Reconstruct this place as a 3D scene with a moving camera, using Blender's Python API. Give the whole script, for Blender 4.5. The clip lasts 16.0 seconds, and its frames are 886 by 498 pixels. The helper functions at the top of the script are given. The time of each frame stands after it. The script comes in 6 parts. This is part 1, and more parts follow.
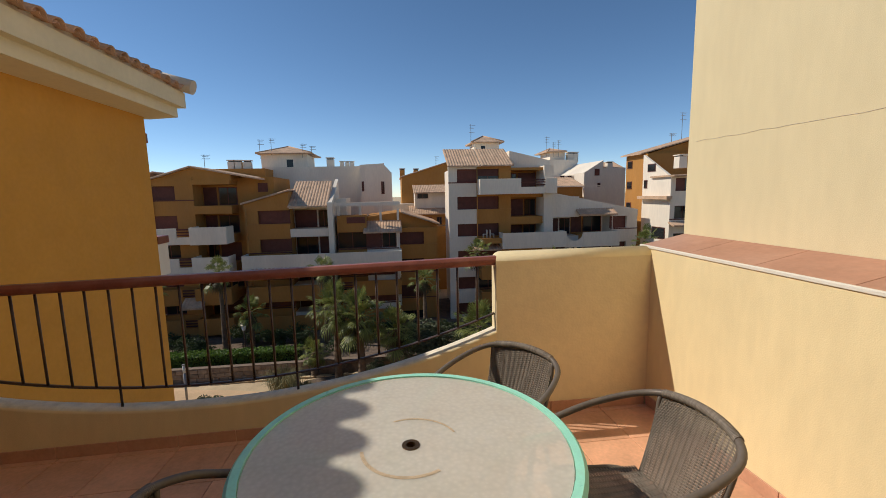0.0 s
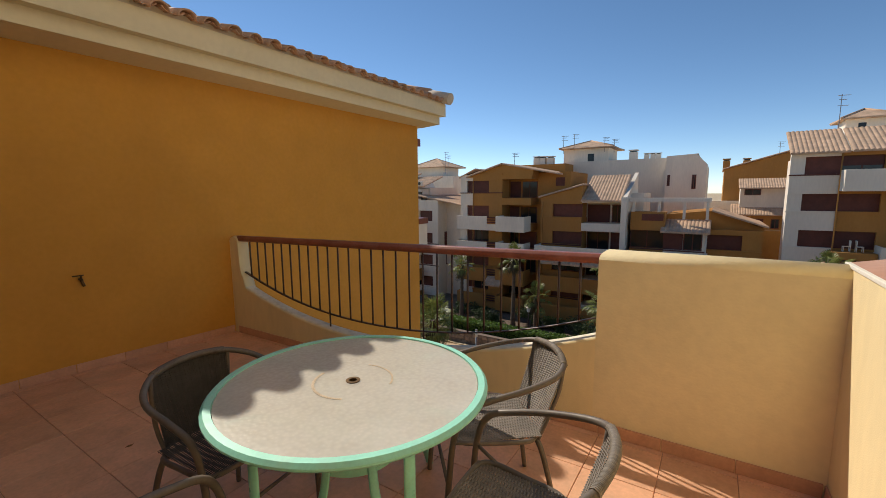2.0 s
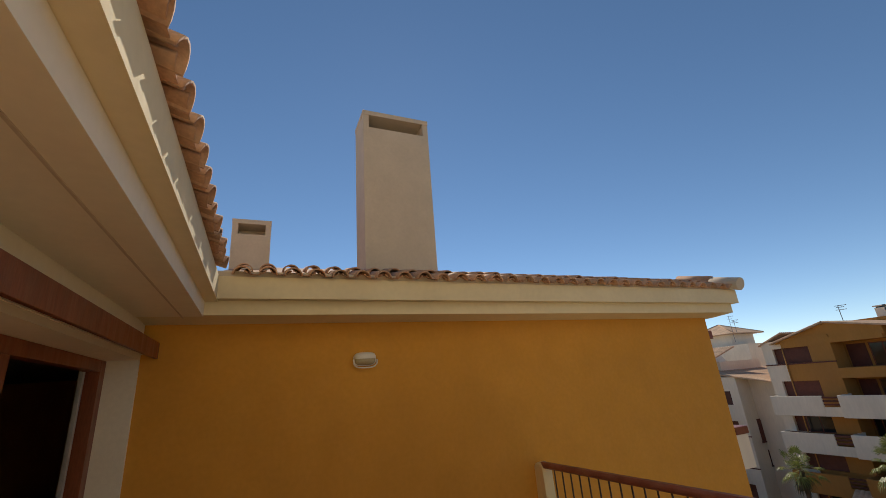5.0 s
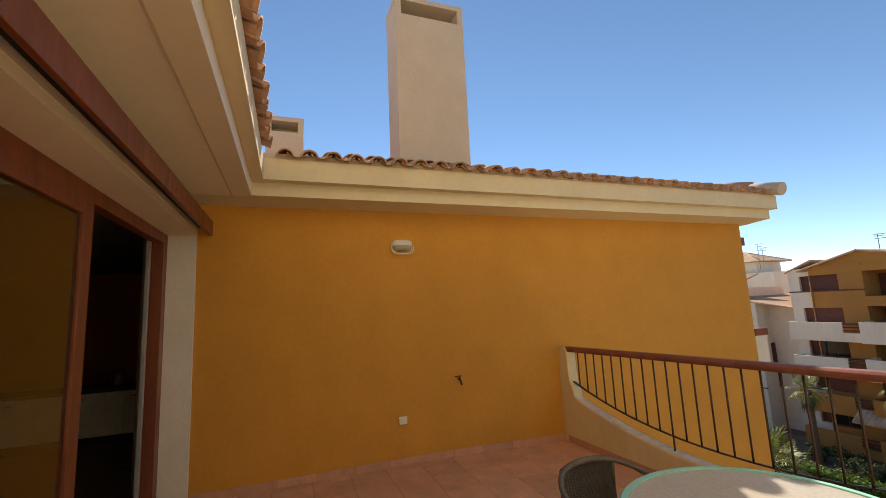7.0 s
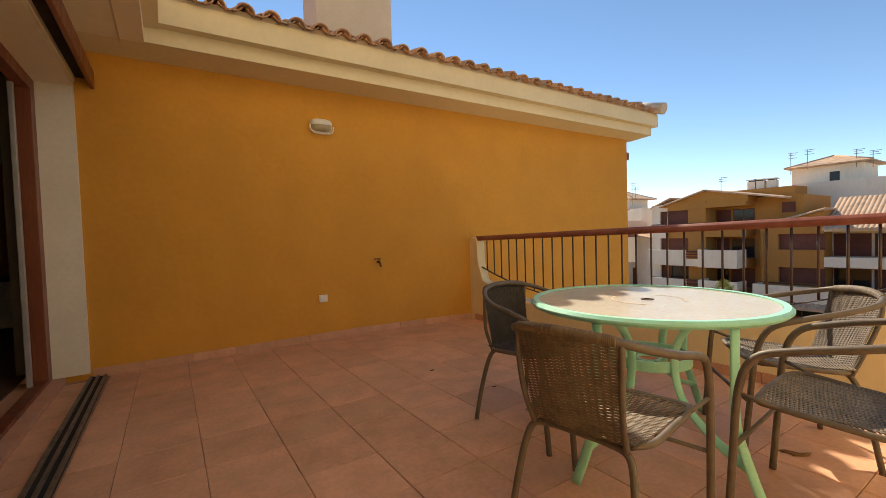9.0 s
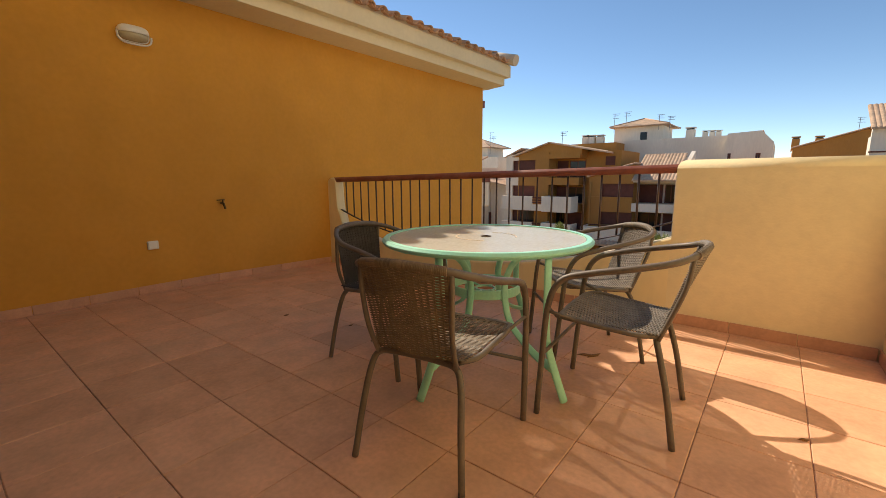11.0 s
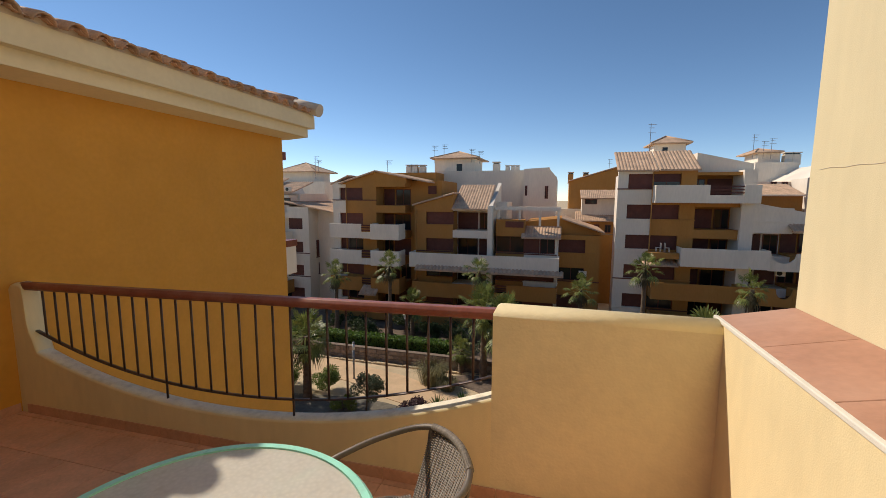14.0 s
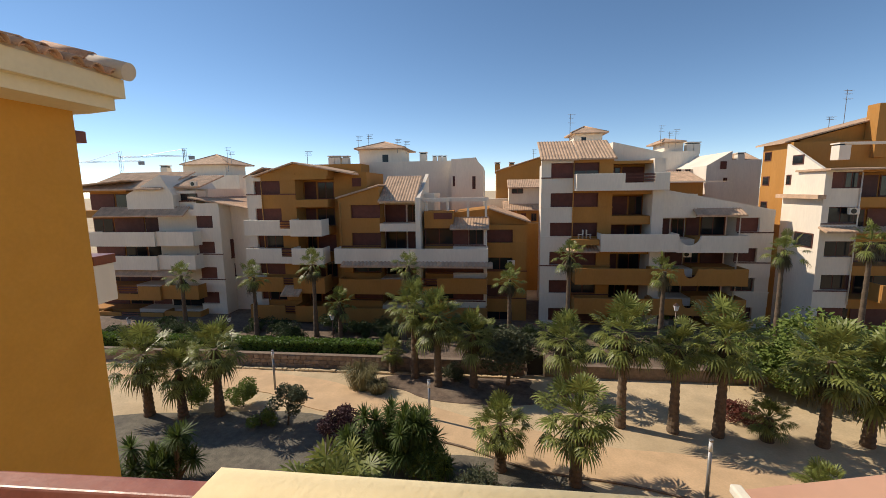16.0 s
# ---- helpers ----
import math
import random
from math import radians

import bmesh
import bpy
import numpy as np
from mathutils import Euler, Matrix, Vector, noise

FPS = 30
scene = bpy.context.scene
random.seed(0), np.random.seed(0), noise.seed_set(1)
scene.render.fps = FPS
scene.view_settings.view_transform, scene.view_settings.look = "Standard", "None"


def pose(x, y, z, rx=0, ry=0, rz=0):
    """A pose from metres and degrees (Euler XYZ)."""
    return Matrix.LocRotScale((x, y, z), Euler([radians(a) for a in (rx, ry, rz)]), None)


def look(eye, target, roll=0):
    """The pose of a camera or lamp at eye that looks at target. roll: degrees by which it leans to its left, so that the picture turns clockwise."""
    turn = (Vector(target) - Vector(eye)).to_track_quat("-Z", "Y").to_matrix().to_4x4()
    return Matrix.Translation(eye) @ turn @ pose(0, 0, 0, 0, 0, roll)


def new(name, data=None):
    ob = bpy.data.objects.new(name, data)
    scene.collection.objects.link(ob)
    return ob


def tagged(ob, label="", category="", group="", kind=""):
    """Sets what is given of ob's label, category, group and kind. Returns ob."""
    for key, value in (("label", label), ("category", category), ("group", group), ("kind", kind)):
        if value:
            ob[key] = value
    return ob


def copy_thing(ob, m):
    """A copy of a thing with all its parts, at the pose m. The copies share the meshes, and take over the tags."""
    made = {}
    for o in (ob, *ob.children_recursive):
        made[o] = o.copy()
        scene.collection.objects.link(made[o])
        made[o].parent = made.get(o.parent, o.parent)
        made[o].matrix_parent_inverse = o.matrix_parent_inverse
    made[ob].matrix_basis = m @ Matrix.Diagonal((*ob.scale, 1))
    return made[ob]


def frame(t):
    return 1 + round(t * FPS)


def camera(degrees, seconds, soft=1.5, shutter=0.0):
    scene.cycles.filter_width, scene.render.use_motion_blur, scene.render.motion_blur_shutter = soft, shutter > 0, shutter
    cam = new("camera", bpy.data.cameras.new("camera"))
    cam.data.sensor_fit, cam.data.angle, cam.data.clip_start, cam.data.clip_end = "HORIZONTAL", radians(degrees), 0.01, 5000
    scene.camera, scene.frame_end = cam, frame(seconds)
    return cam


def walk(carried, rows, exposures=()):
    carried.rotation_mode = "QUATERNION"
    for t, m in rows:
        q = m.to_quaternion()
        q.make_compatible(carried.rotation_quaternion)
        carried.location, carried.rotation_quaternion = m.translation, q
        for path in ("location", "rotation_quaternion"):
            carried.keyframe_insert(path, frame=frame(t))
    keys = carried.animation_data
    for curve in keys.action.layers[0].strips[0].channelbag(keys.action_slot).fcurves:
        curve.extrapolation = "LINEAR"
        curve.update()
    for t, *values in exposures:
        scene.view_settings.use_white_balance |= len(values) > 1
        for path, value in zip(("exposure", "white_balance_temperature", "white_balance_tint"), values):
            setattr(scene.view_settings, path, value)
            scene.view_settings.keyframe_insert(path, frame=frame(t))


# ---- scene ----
cam = camera(93.4, 16.0, soft=0.5)
PATH = [
    (0, (3.359, 1.271, 1.556), (3.597, 3.24, 1.295), -1.2),
    (0.5, (3.889, 1.344, 1.542), (3.987, 3.309, 1.183), -0.5),
    (1, (4.285, 1.514, 1.508), (4.098, 3.46, 1.083), 0.8),
    (1.5, (4.517, 1.559, 1.479), (3.867, 3.406, 1.074), 1.0),
    (2, (4.638, 1.386, 1.505), (3.559, 3.048, 1.238), -0.4),
    (2.5, (4.672, 1.206, 1.646), (3.358, 2.714, 1.638), -1.9),
    (3, (4.7, 1.114, 1.802), (3.28, 2.501, 2.048), -2.9),
    (3.5, (4.735, 1.116, 1.912), (3.219, 2.335, 2.375), -3.9),
    (4, (4.686, 1.093, 1.937), (3.104, 2.126, 2.594), -4.9),
    (4.2, (4.637, 1.064, 1.981), (3.029, 2.022, 2.687), -4.9),
    (6.3, (4.686, 0.834, 1.768), (2.818, 1.418, 2.177), -3.3),
    (6.5, (4.669, 0.8, 1.72), (2.801, 1.412, 2.09), -3.1),
    (7, (4.582, 0.834, 1.59), (2.727, 1.529, 1.867), -2.7),
    (7.5, (4.571, 0.787, 1.321), (2.742, 1.57, 1.523), -2.1),
    (8, (4.591, 0.665, 1.258), (2.799, 1.545, 1.374), -1.7),
    (8.5, (4.581, 0.597, 1.164), (2.84, 1.582, 1.2), -1.5),
    (9, (4.579, 0.6, 1.071), (2.907, 1.696, 1.003), -1.8),
    (9.5, (4.613, 0.601, 1.05), (3.032, 1.808, 0.843), -2.2),
    (9.7, (4.625, 0.579, 1.042), (3.088, 1.832, 0.783), -2.2),
    (11.8, (4.643, 0.724, 1.052), (3.616, 2.418, 0.779), -0.0),
    (12, (4.643, 0.753, 1.061), (3.67, 2.483, 0.814), -0.1),
    (12.5, (4.601, 1.037, 1.127), (3.752, 2.835, 0.915), 0.1),
    (13, (4.576, 1.321, 1.396), (3.85, 3.172, 1.185), -0.1),
    (13.5, (4.515, 1.486, 1.677), (3.901, 3.375, 1.447), 0.2),
    (14, (4.413, 1.745, 1.752), (3.872, 3.656, 1.51), 0.3),
    (14.5, (4.467, 2.059, 1.721), (3.988, 3.985, 1.479), 0.6),
    (15, (4.563, 2.504, 1.734), (4.139, 4.443, 1.491), 0.1),
    (15.5, (4.656, 2.954, 1.75), (4.295, 4.905, 1.496), 0.1),
    (16, (4.704, 3.326, 1.768), (4.473, 5.293, 1.485), -0.8),
]
walk(cam, [(t, look(eye, target, roll)) for t, eye, target, roll in PATH], exposures=[(0, -0.05, 6600, 10), (1, -0.1, 6600, 10), (1.5, -0.15, 6600, 10), (2, 0.1, 6700, 10), (2.5, 0.12, 6800, 10), (3.5, -0.08, 7000, 10), (4.2, -0.08, 7100, 10), (6.5, 0.2, 7300, 12), (7, 0.62, 7400, 12), (8, 0.42, 7400, 12), (8.5, 0.76, 7600, 12), (9, 0.8, 7600, 12), (9.7, 0.8, 7600, 12), (12, 0.34, 7100, 12), (12.5, 0.3, 6900, 12), (13, 0.02, 6700, 11), (14, 0.1, 6900, 12), (15, 0.15, 7100, 12), (16, 0.25, 7100, 12)])

# ---- world and sun ----
SUN_DIR = Vector((-0.712, 0.231, 0.645)).normalized()
world = bpy.data.worlds.new("sky")
scene.world = world
world.use_nodes = True
wn = world.node_tree.nodes
sky = wn.new("ShaderNodeTexSky")
sky.sky_type = "NISHITA"
sky.sun_disc = False
sky.sun_elevation = math.asin(SUN_DIR.z)
sky.sun_rotation = math.atan2(SUN_DIR.x, SUN_DIR.y)
sky.altitude = 2500
sky.air_density = 0.8
sky.dust_density = 0.03
sky.ozone_density = 1.2
wn["Background"].inputs["Strength"].default_value = 0.132
sat = wn.new("ShaderNodeHueSaturation")
sat.inputs["Saturation"].default_value = 1.12
sat.inputs["Hue"].default_value = 0.496
world.node_tree.links.new(sky.outputs[0], sat.inputs["Color"])
world.node_tree.links.new(sat.outputs[0], wn["Background"].inputs["Color"])
sun = new("sun", bpy.data.lights.new("sun", "SUN"))
sun.data.energy = 3.7
sun.data.angle = radians(0.5)
sun.data.color = (1.0, 0.93, 0.82)
sun.matrix_world = look(SUN_DIR * 60, (0, 0, 0))


# ---- materials ----
def mat(name, col, rough=0.8, metal=0.0, vary=0.12, scale=6.0, bump=0.0, bump_scale=60.0, stain=None, stain_amt=0.0,
        stain_scale=0.7, per_object=0.0, spec=0.4, streak=1.0, island=0.0):
    """Procedural surface: base colour with variation at two scales, stains and fine relief, in metres."""
    m = bpy.data.materials.new(name)
    m.use_nodes = True
    nt = m.node_tree
    n, l = nt.nodes, nt.links
    b = n["Principled BSDF"]
    b.inputs["Roughness"].default_value = rough
    b.inputs["Metallic"].default_value = metal
    b.inputs["Specular IOR Level"].default_value = spec
    geo = n.new("ShaderNodeNewGeometry")
    mp = n.new("ShaderNodeMapping")
    mp.inputs["Scale"].default_value = (1, 1, 1.0 / streak)
    l.new(geo.outputs["Position"], mp.inputs["Vector"])

    def nz(s, detail=4.0, plain=False):
        t = n.new("ShaderNodeTexNoise")
        t.inputs["Scale"].default_value = s
        t.inputs["Detail"].default_value = detail
        l.new(geo.outputs["Position"] if plain else mp.outputs[0], t.inputs["Vector"])
        return t.outputs["Fac"]

    def rng(src, lo, hi, a=0.3, c=0.7):
        r = n.new("ShaderNodeMapRange")
        r.inputs["From Min"].default_value, r.inputs["From Max"].default_value = a, c
        r.inputs["To Min"].default_value, r.inputs["To Max"].default_value = lo, hi
        l.new(src, r.inputs["Value"])
        return r.outputs[0]

    def mult(a, c):
        q = n.new("ShaderNodeMath")
        q.operation = "MULTIPLY"
        l.new(a, q.inputs[0])
        l.new(c, q.inputs[1])
        return q.outputs[0]

    v = mult(rng(nz(scale), 1 - vary, 1 + vary), rng(nz(scale * 9, 2), 1 - vary * 0.6, 1 + vary * 0.6))
    if per_object or island:
        if island:
            src = geo.outputs["Random Per Island"]
        else:
            oi = n.new("ShaderNodeObjectInfo")
            src = oi.outputs["Random"]
        v = mult(v, rng(src, 1 - (per_object or island), 1 + (per_object or island), 0, 1))
    mix = n.new("ShaderNodeMix")
    mix.data_type, mix.blend_type = "RGBA", "MULTIPLY"
    mix.inputs[0].default_value = 1.0
    mix.inputs[6].default_value = (*col, 1)
    l.new(v, mix.inputs[7])
    out = mix.outputs[2]
    if stain:
        m2 = n.new("ShaderNodeMix")
        m2.data_type = "RGBA"
        m2.inputs[7].default_value = (*stain, 1)
        l.new(out, m2.inputs[6])
        l.new(rng(nz(stain_scale, 6.0), 0, stain_amt, 0.48, 0.72), m2.inputs[0])
        out = m2.outputs[2]
    l.new(out, b.inputs["Base Color"])
    l.new(rng(nz(scale * 2.3), max(0.02, rough - 0.08), min(1, rough + 0.08)), b.inputs["Roughness"])
    if bump:
        bp = n.new("ShaderNodeBump")
        bp.inputs["Strength"].default_value = 1.0
        bp.inputs["Distance"].default_value = bump
        l.new(nz(bump_scale, 3.0, True), bp.inputs["Height"])
        l.new(bp.outputs[0], b.inputs["Normal"])
    return m


def pane_glass(name, tint=(0.9, 0.95, 0.95), rough=0.0):
    m = bpy.data.materials.new(name)
    m.use_nodes = True
    b = m.node_tree.nodes["Principled BSDF"]
    b.inputs["Base Color"].default_value = (*tint, 1)
    b.inputs["Roughness"].default_value = rough
    b.inputs["Transmission Weight"].default_value = 1.0
    b.inputs["IOR"].default_value = 1.45
    return m


OCHRE = mat("ochre_render", (0.65, 0.308, 0.05), 0.9, vary=0.05, scale=2.2, bump=0.0012, bump_scale=220, stain=(0.52, 0.23, 0.035), stain_amt=0.25, stain_scale=0.5)
CREAM = mat("cream_render", (0.83, 0.68, 0.39), 0.9, vary=0.05, scale=2.0, bump=0.0012, bump_scale=170, stain=(0.70, 0.55, 0.31), stain_amt=0.35, stain_scale=1.1, streak=3)
TOWERC = mat("pale_cream_render", (0.74, 0.63, 0.39), 0.9, vary=0.04, scale=1.6, bump=0.0012, bump_scale=200, stain=(0.53, 0.44, 0.28), stain_amt=0.4, stain_scale=1.0, streak=4)
WHITE_R = mat("weathered_white_render", (0.78, 0.73, 0.62), 0.9, vary=0.05, scale=3, bump=0.001, bump_scale=180, stain=(0.5, 0.44, 0.34), stain_amt=0.3, stain_scale=1.5)
CORNICE = mat("cornice_cream_paint", (0.76, 0.66, 0.45), 0.85, vary=0.04, scale=2, bump=0.0006, bump_scale=160)
CHIM = mat("chimney_beige_render", (0.60, 0.52, 0.42), 0.9, vary=0.05, scale=3, bump=0.001, bump_scale=200, stain=(0.45, 0.38, 0.3), stain_amt=0.3, stain_scale=1)
FLOOR_T = mat("terracotta_floor_tile", (0.71, 0.385, 0.235), 0.5, vary=0.12, scale=5, bump=0.0006, bump_scale=90, stain=(0.68, 0.43, 0.28), stain_amt=0.35, stain_scale=2.2, per_object=0.10)
SKIRT_T = mat("terracotta_skirting_tile", (0.62, 0.33, 0.21), 0.6, vary=0.1, scale=6, bump=0.0006, bump_scale=90, stain=(0.52, 0.32, 0.2), stain_amt=0.4, stain_scale=3, per_object=0.08)
LEDGE_T = mat("terracotta_ledge_tile", (0.46, 0.235, 0.15), 0.65, vary=0.1, scale=3, bump=0.0006, bump_scale=80, stain=(0.52, 0.34, 0.25), stain_amt=0.5, stain_scale=1.5, per_object=0.05)
GROUT = mat("grout", (0.46, 0.28, 0.19), 0.95, vary=0.2, scale=12)
ROOF_T = mat("clay_barrel_tile", (0.56, 0.33, 0.21), 0.85, vary=0.18, scale=7, bump=0.0015, bump_scale=80, stain=(0.42, 0.32, 0.24), stain_amt=0.6, stain_scale=4, per_object=0.18)
RAIL_W = mat("red_brown_handrail_paint", (0.27, 0.085, 0.055), 0.42, vary=0.12, scale=9, bump=0.0004, bump_scale=120, stain=(0.45, 0.21, 0.15), stain_amt=0.45, stain_scale=5)
RAIL_M = mat("brown_painted_iron", (0.085, 0.052, 0.04), 0.38, metal=0.2, vary=0.15, scale=14)
SOFFIT = mat("pale_soffit_paint", (0.85, 0.79, 0.66), 0.85, vary=0.03, scale=2, bump=0.0005, bump_scale=160)
LUMPY = mat("lumpy_cream_render", (0.83, 0.695, 0.43), 0.9, vary=0.05, scale=2.0, bump=0.0022, bump_scale=55, stain=(0.72, 0.57, 0.33), stain_amt=0.35, stain_scale=1.1)
COPING = mat("weathered_pale_coping", (0.79, 0.70, 0.53), 0.9, vary=0.07, scale=9, bump=0.0015, bump_scale=70, stain=(0.50, 0.42, 0.30), stain_amt=0.5, stain_scale=16)
WOOD = mat("varnished_red_wood", (0.22, 0.065, 0.030), 0.4, vary=0.2, scale=10, bump=0.0005, bump_scale=70, streak=6)

# ---- building helpers ----
BASE = {}


def vbox(bm, x0, x1, y0, y1, z0, z1, bevel=0.0, seg=2):
    vs = [bm.verts.new((x, y, z)) for x in (x0, x1) for y in (y0, y1) for z in (z0, z1)]
    fs = [bm.faces.new([vs[i] for i in f]) for f in ((0, 1, 3, 2), (4, 6, 7, 5), (0, 4, 5, 1), (2, 3, 7, 6), (0, 2, 6, 4), (1, 5, 7, 3))]
    if bevel:
        es = list({e for f in fs for e in f.edges})
        bmesh.ops.bevel(bm, geom=es, offset=bevel, segments=seg, profile=0.5, affect="EDGES")
    return bm


def B(x0, x1, y0, y1, z0, z1, bevel=0.0):
    return vbox(bmesh.new(), x0, x1, y0, y1, z0, z1, bevel)


def smooth_path(pts, n=6):
    """Catmull-Rom through the points."""
    P = [Vector(p) for p in pts]
    P = [P[0] * 2 - P[1]] + P + [P[-1] * 2 - P[-2]]
    out = []
    for i in range(1, len(P) - 2):
        for k in range(n):
            t = k / n
            a, b, c, d = P[i - 1], P[i], P[i + 1], P[i + 2]
            out.append(0.5 * ((2 * b) + (c - a) * t + (2 * a - 5 * b + 4 * c - d) * t * t + (3 * b - a - 3 * c + d) * t ** 3))
    out.append(P[-2])
    return out


def tube(bm, pts, r, n=8, flat=1.0, up=None, caps=True):
    """Sweeps a round or flattened section along the points. r: a number or one for each point."""
    P = [Vector(p) for p in pts]
    rings = []
    side = None
    for i, p in enumerate(P):
        d = (P[min(i + 1, len(P) - 1)] - P[max(i - 1, 0)]).normalized()
        ref = Vector(up) if up else (side if side else (Vector((0, 0, 1)) if abs(d.z) < 0.9 else Vector((1, 0, 0))))
        a = ref - d * ref.dot(d)
        a = a.normalized() if a.length > 1e-6 else d.orthogonal().normalized()
        side = a
        b = d.cross(a)
        rr = r[i] if isinstance(r, (list, tuple)) else r
        rings.append([bm.verts.new(p + a * (rr * flat * math.cos(2 * math.pi * k / n)) + b * (rr * math.sin(2 * math.pi * k / n))) for k in range(n)])
    for A, C in zip(rings, rings[1:]):
        for k in range(n):
            f = bm.faces.new((A[k], A[(k + 1) % n], C[(k + 1) % n], C[k]))
            f.smooth = n > 5
    if caps:
        bm.faces.new(rings[0][::-1])
        bm.faces.new(rings[-1])
    return bm


def mesh_of(name, bm, material):
    bmesh.ops.recalc_face_normals(bm, faces=bm.faces)
    me = bpy.data.meshes.new(name)
    bm.to_mesh(me)
    bm.free()
    me.materials.append(material)
    return me


def thing(name, label, category, base=(0, 0, 0), group="", kind=""):
    ob = new(name)
    ob.location = base
    BASE[ob] = Vector(base)
    return tagged(ob, label, category, group, kind)


def part(name, bm, material, parent=None, label=""):
    """Links a bmesh in world places as one mesh object under a thing or a part."""
    if parent is not None:
        bmesh.ops.translate(bm, verts=bm.verts, vec=-BASE[parent])
    ob = new(name, mesh_of(name, bm, material))
    if parent is not None:
        ob.parent = parent
        BASE[ob] = BASE[parent]
    else:
        BASE[ob] = Vector()
    return tagged(ob, label)


def piece(name, me, m, parent):
    """An alike piece on shared mesh data, at the pose m in the world."""
    ob = new(name, me)
    ob.parent = parent
    ob.matrix_basis = Matrix.Translation(-BASE[parent]) @ m
    return ob


def struct(name, bm, material, label="", category="wall"):
    return tagged(part(name, bm, material), label, category, kind="structure")


GZ = -13.5
H = 1.15
W, D = 5.205, 4.04

# ---- own building ----
struct("wall_west", B(-0.3, 0, -0.32, 7.70, GZ, 2.70), OCHRE, "smooth ochre rendered side wall beside the terrace", "wall")
struct("wall_west_end", B(-6, -0.3, 7.40, 7.70, GZ, 2.70), OCHRE, "ochre rendered end wall of the building", "wall")


def fall(x, y):
    """Height of the terrace floor, which falls gently to the ochre wall and to the front."""
    return -0.0145 * max(0.0, 3.5 - x) - 0.026 * max(0.0, y - 2.5)


def floor_slab():
    bm = bmesh.new()
    xs_, ys_ = (0.0, 1.8, 3.5, 5.204), (-0.16, 0.8, 2.5, 4.039)
    top = [[bm.verts.new((x, y, fall(x, y) - 0.006)) for y in ys_] for x in xs_]
    low = [[bm.verts.new((x, y, -0.25)) for y in ys_] for x in xs_]
    for i in range(3):
        for j in range(3):
            bm.faces.new((top[i][j], top[i + 1][j], top[i + 1][j + 1], top[i][j + 1]))
            bm.faces.new((low[i][j], low[i][j + 1], low[i + 1][j + 1], low[i + 1][j]))
    for i in range(3):
        for j, k in ((0, 0), (3, 3)):
            bm.faces.new((top[i][j], low[i][j], low[i + 1][k], top[i + 1][k]))
            bm.faces.new((top[j][i], top[j][i + 1], low[j][i + 1], low[j][i]))
    return bm


floor = struct("floor", floor_slab(), GROUT, "terracotta tiled terrace floor with grey grout", "floor")
struct("floor_sill", B(0.0, 5.2, -0.44, -0.16, -0.25, -0.006), SKIRT_T, "terracotta threshold under the sliding doors", "floor")
struct("wall_below", B(0.0, 9.0, 3.2, 4.16, GZ, -0.25), CREAM, "cream rendered building face below the terrace", "wall")

# unseen blocks added on both sides to cut sky light on the far facades
struct("wall_body_west", B(-45, -6.0, -14, 3.0, GZ, 3.0), OCHRE, "plain unseen block added to screen the low southern sky", "wall")
struct("wall_body_east", B(8.6, 48, -14, 3.0, GZ, 3.0), OCHRE, "plain unseen block added to screen the low southern sky", "wall")

# front parapet: low curved wall between a slim post and a tall pier
YF0, YF1 = 4.04, 4.17


def low_top(x):
    u = (x - 2.05) / 1.95
    return 0.235 + 0.34 * abs(u) ** 2.1 - 0.03 * (1 - u)


def low_wall():
    bm = bmesh.new()
    prof = [(0.0, 1.0), (0.02, 1.02), (0.06, 1.035), (0.12, 1.03), (0.15, 1.01), (0.155, 0.95)]
    prof += [(0.165, 0.72), (0.18, 0.64), (0.21, 0.59)]
    n = 40
    prof += [(0.25 + (4.06 - 0.25) * i / n, low_top(0.25 + (4.06 - 0.25) * i / n)) for i in range(n + 1)]
    rows = []
    for x, z in prof:
        r = 0.022
        rows.append([bm.verts.new(c) for c in ((x, YF0, -0.25), (x, YF0, z - r), (x, YF0 + 0.3 * r, z - 0.3 * r), (x, YF0 + r, z), (x, YF1 - r, z), (x, YF1, z - r), (x, YF1, -0.25))])
    for a, b in zip(rows, rows[1:]):
        for k in range(6):
            f = bm.faces.new((a[k], b[k], b[k + 1], a[k + 1]))
            f.smooth = 0 < k < 5
            f.material_index = 1 if 1 < k < 5 and a[0].co.x > 0.24 else 0
    return bm


struct("wall_parapet_low", low_wall(), CREAM, "low cream parapet with a pale curved dipping top", "parapet").data.materials.append(COPING)
pier = bmesh.new()
vbox(pier, 4.06, 5.207, YF0, YF1, -0.25, H)
bmesh.ops.bevel(pier, geom=[e for e in pier.edges if all(v.co.z > 1 for v in e.verts) and (abs(e.verts[0].co.y - e.verts[1].co.y) < 0.01 or max(v.co.x for v in e.verts) < 4.1)], offset=0.06, segments=7, profile=0.5, affect="EDGES")
for f in pier.faces:
    f.smooth = f.calc_area() < 0.08
struct("wall_parapet_pier", pier, LUMPY, "cream rendered parapet with a rounded top", "parapet")
struct("wall_east", B(5.205, 5.4, -6, YF1, -0.25, H - 0.0165), CREAM, "low cream rendered side wall of the terrace", "wall")
struct("wall_tower", B(5.55, 8.6, -6, 4.18, GZ, 7.5, 0.006), TOWERC, "tall pale cream rendered tower wall", "wall")
struct("ledge_base", B(5.4, 5.55, -6, YF1, -0.25, H), CREAM, "ledge body between the parapet and the tower", "wall")
struct("trim_ledge", B(5.197, 5.22, -6, YF1 + 0.01, H - 0.016, H + 0.004, 0.004), WHITE_R, "thin white edge strip along the ledge", "trim")

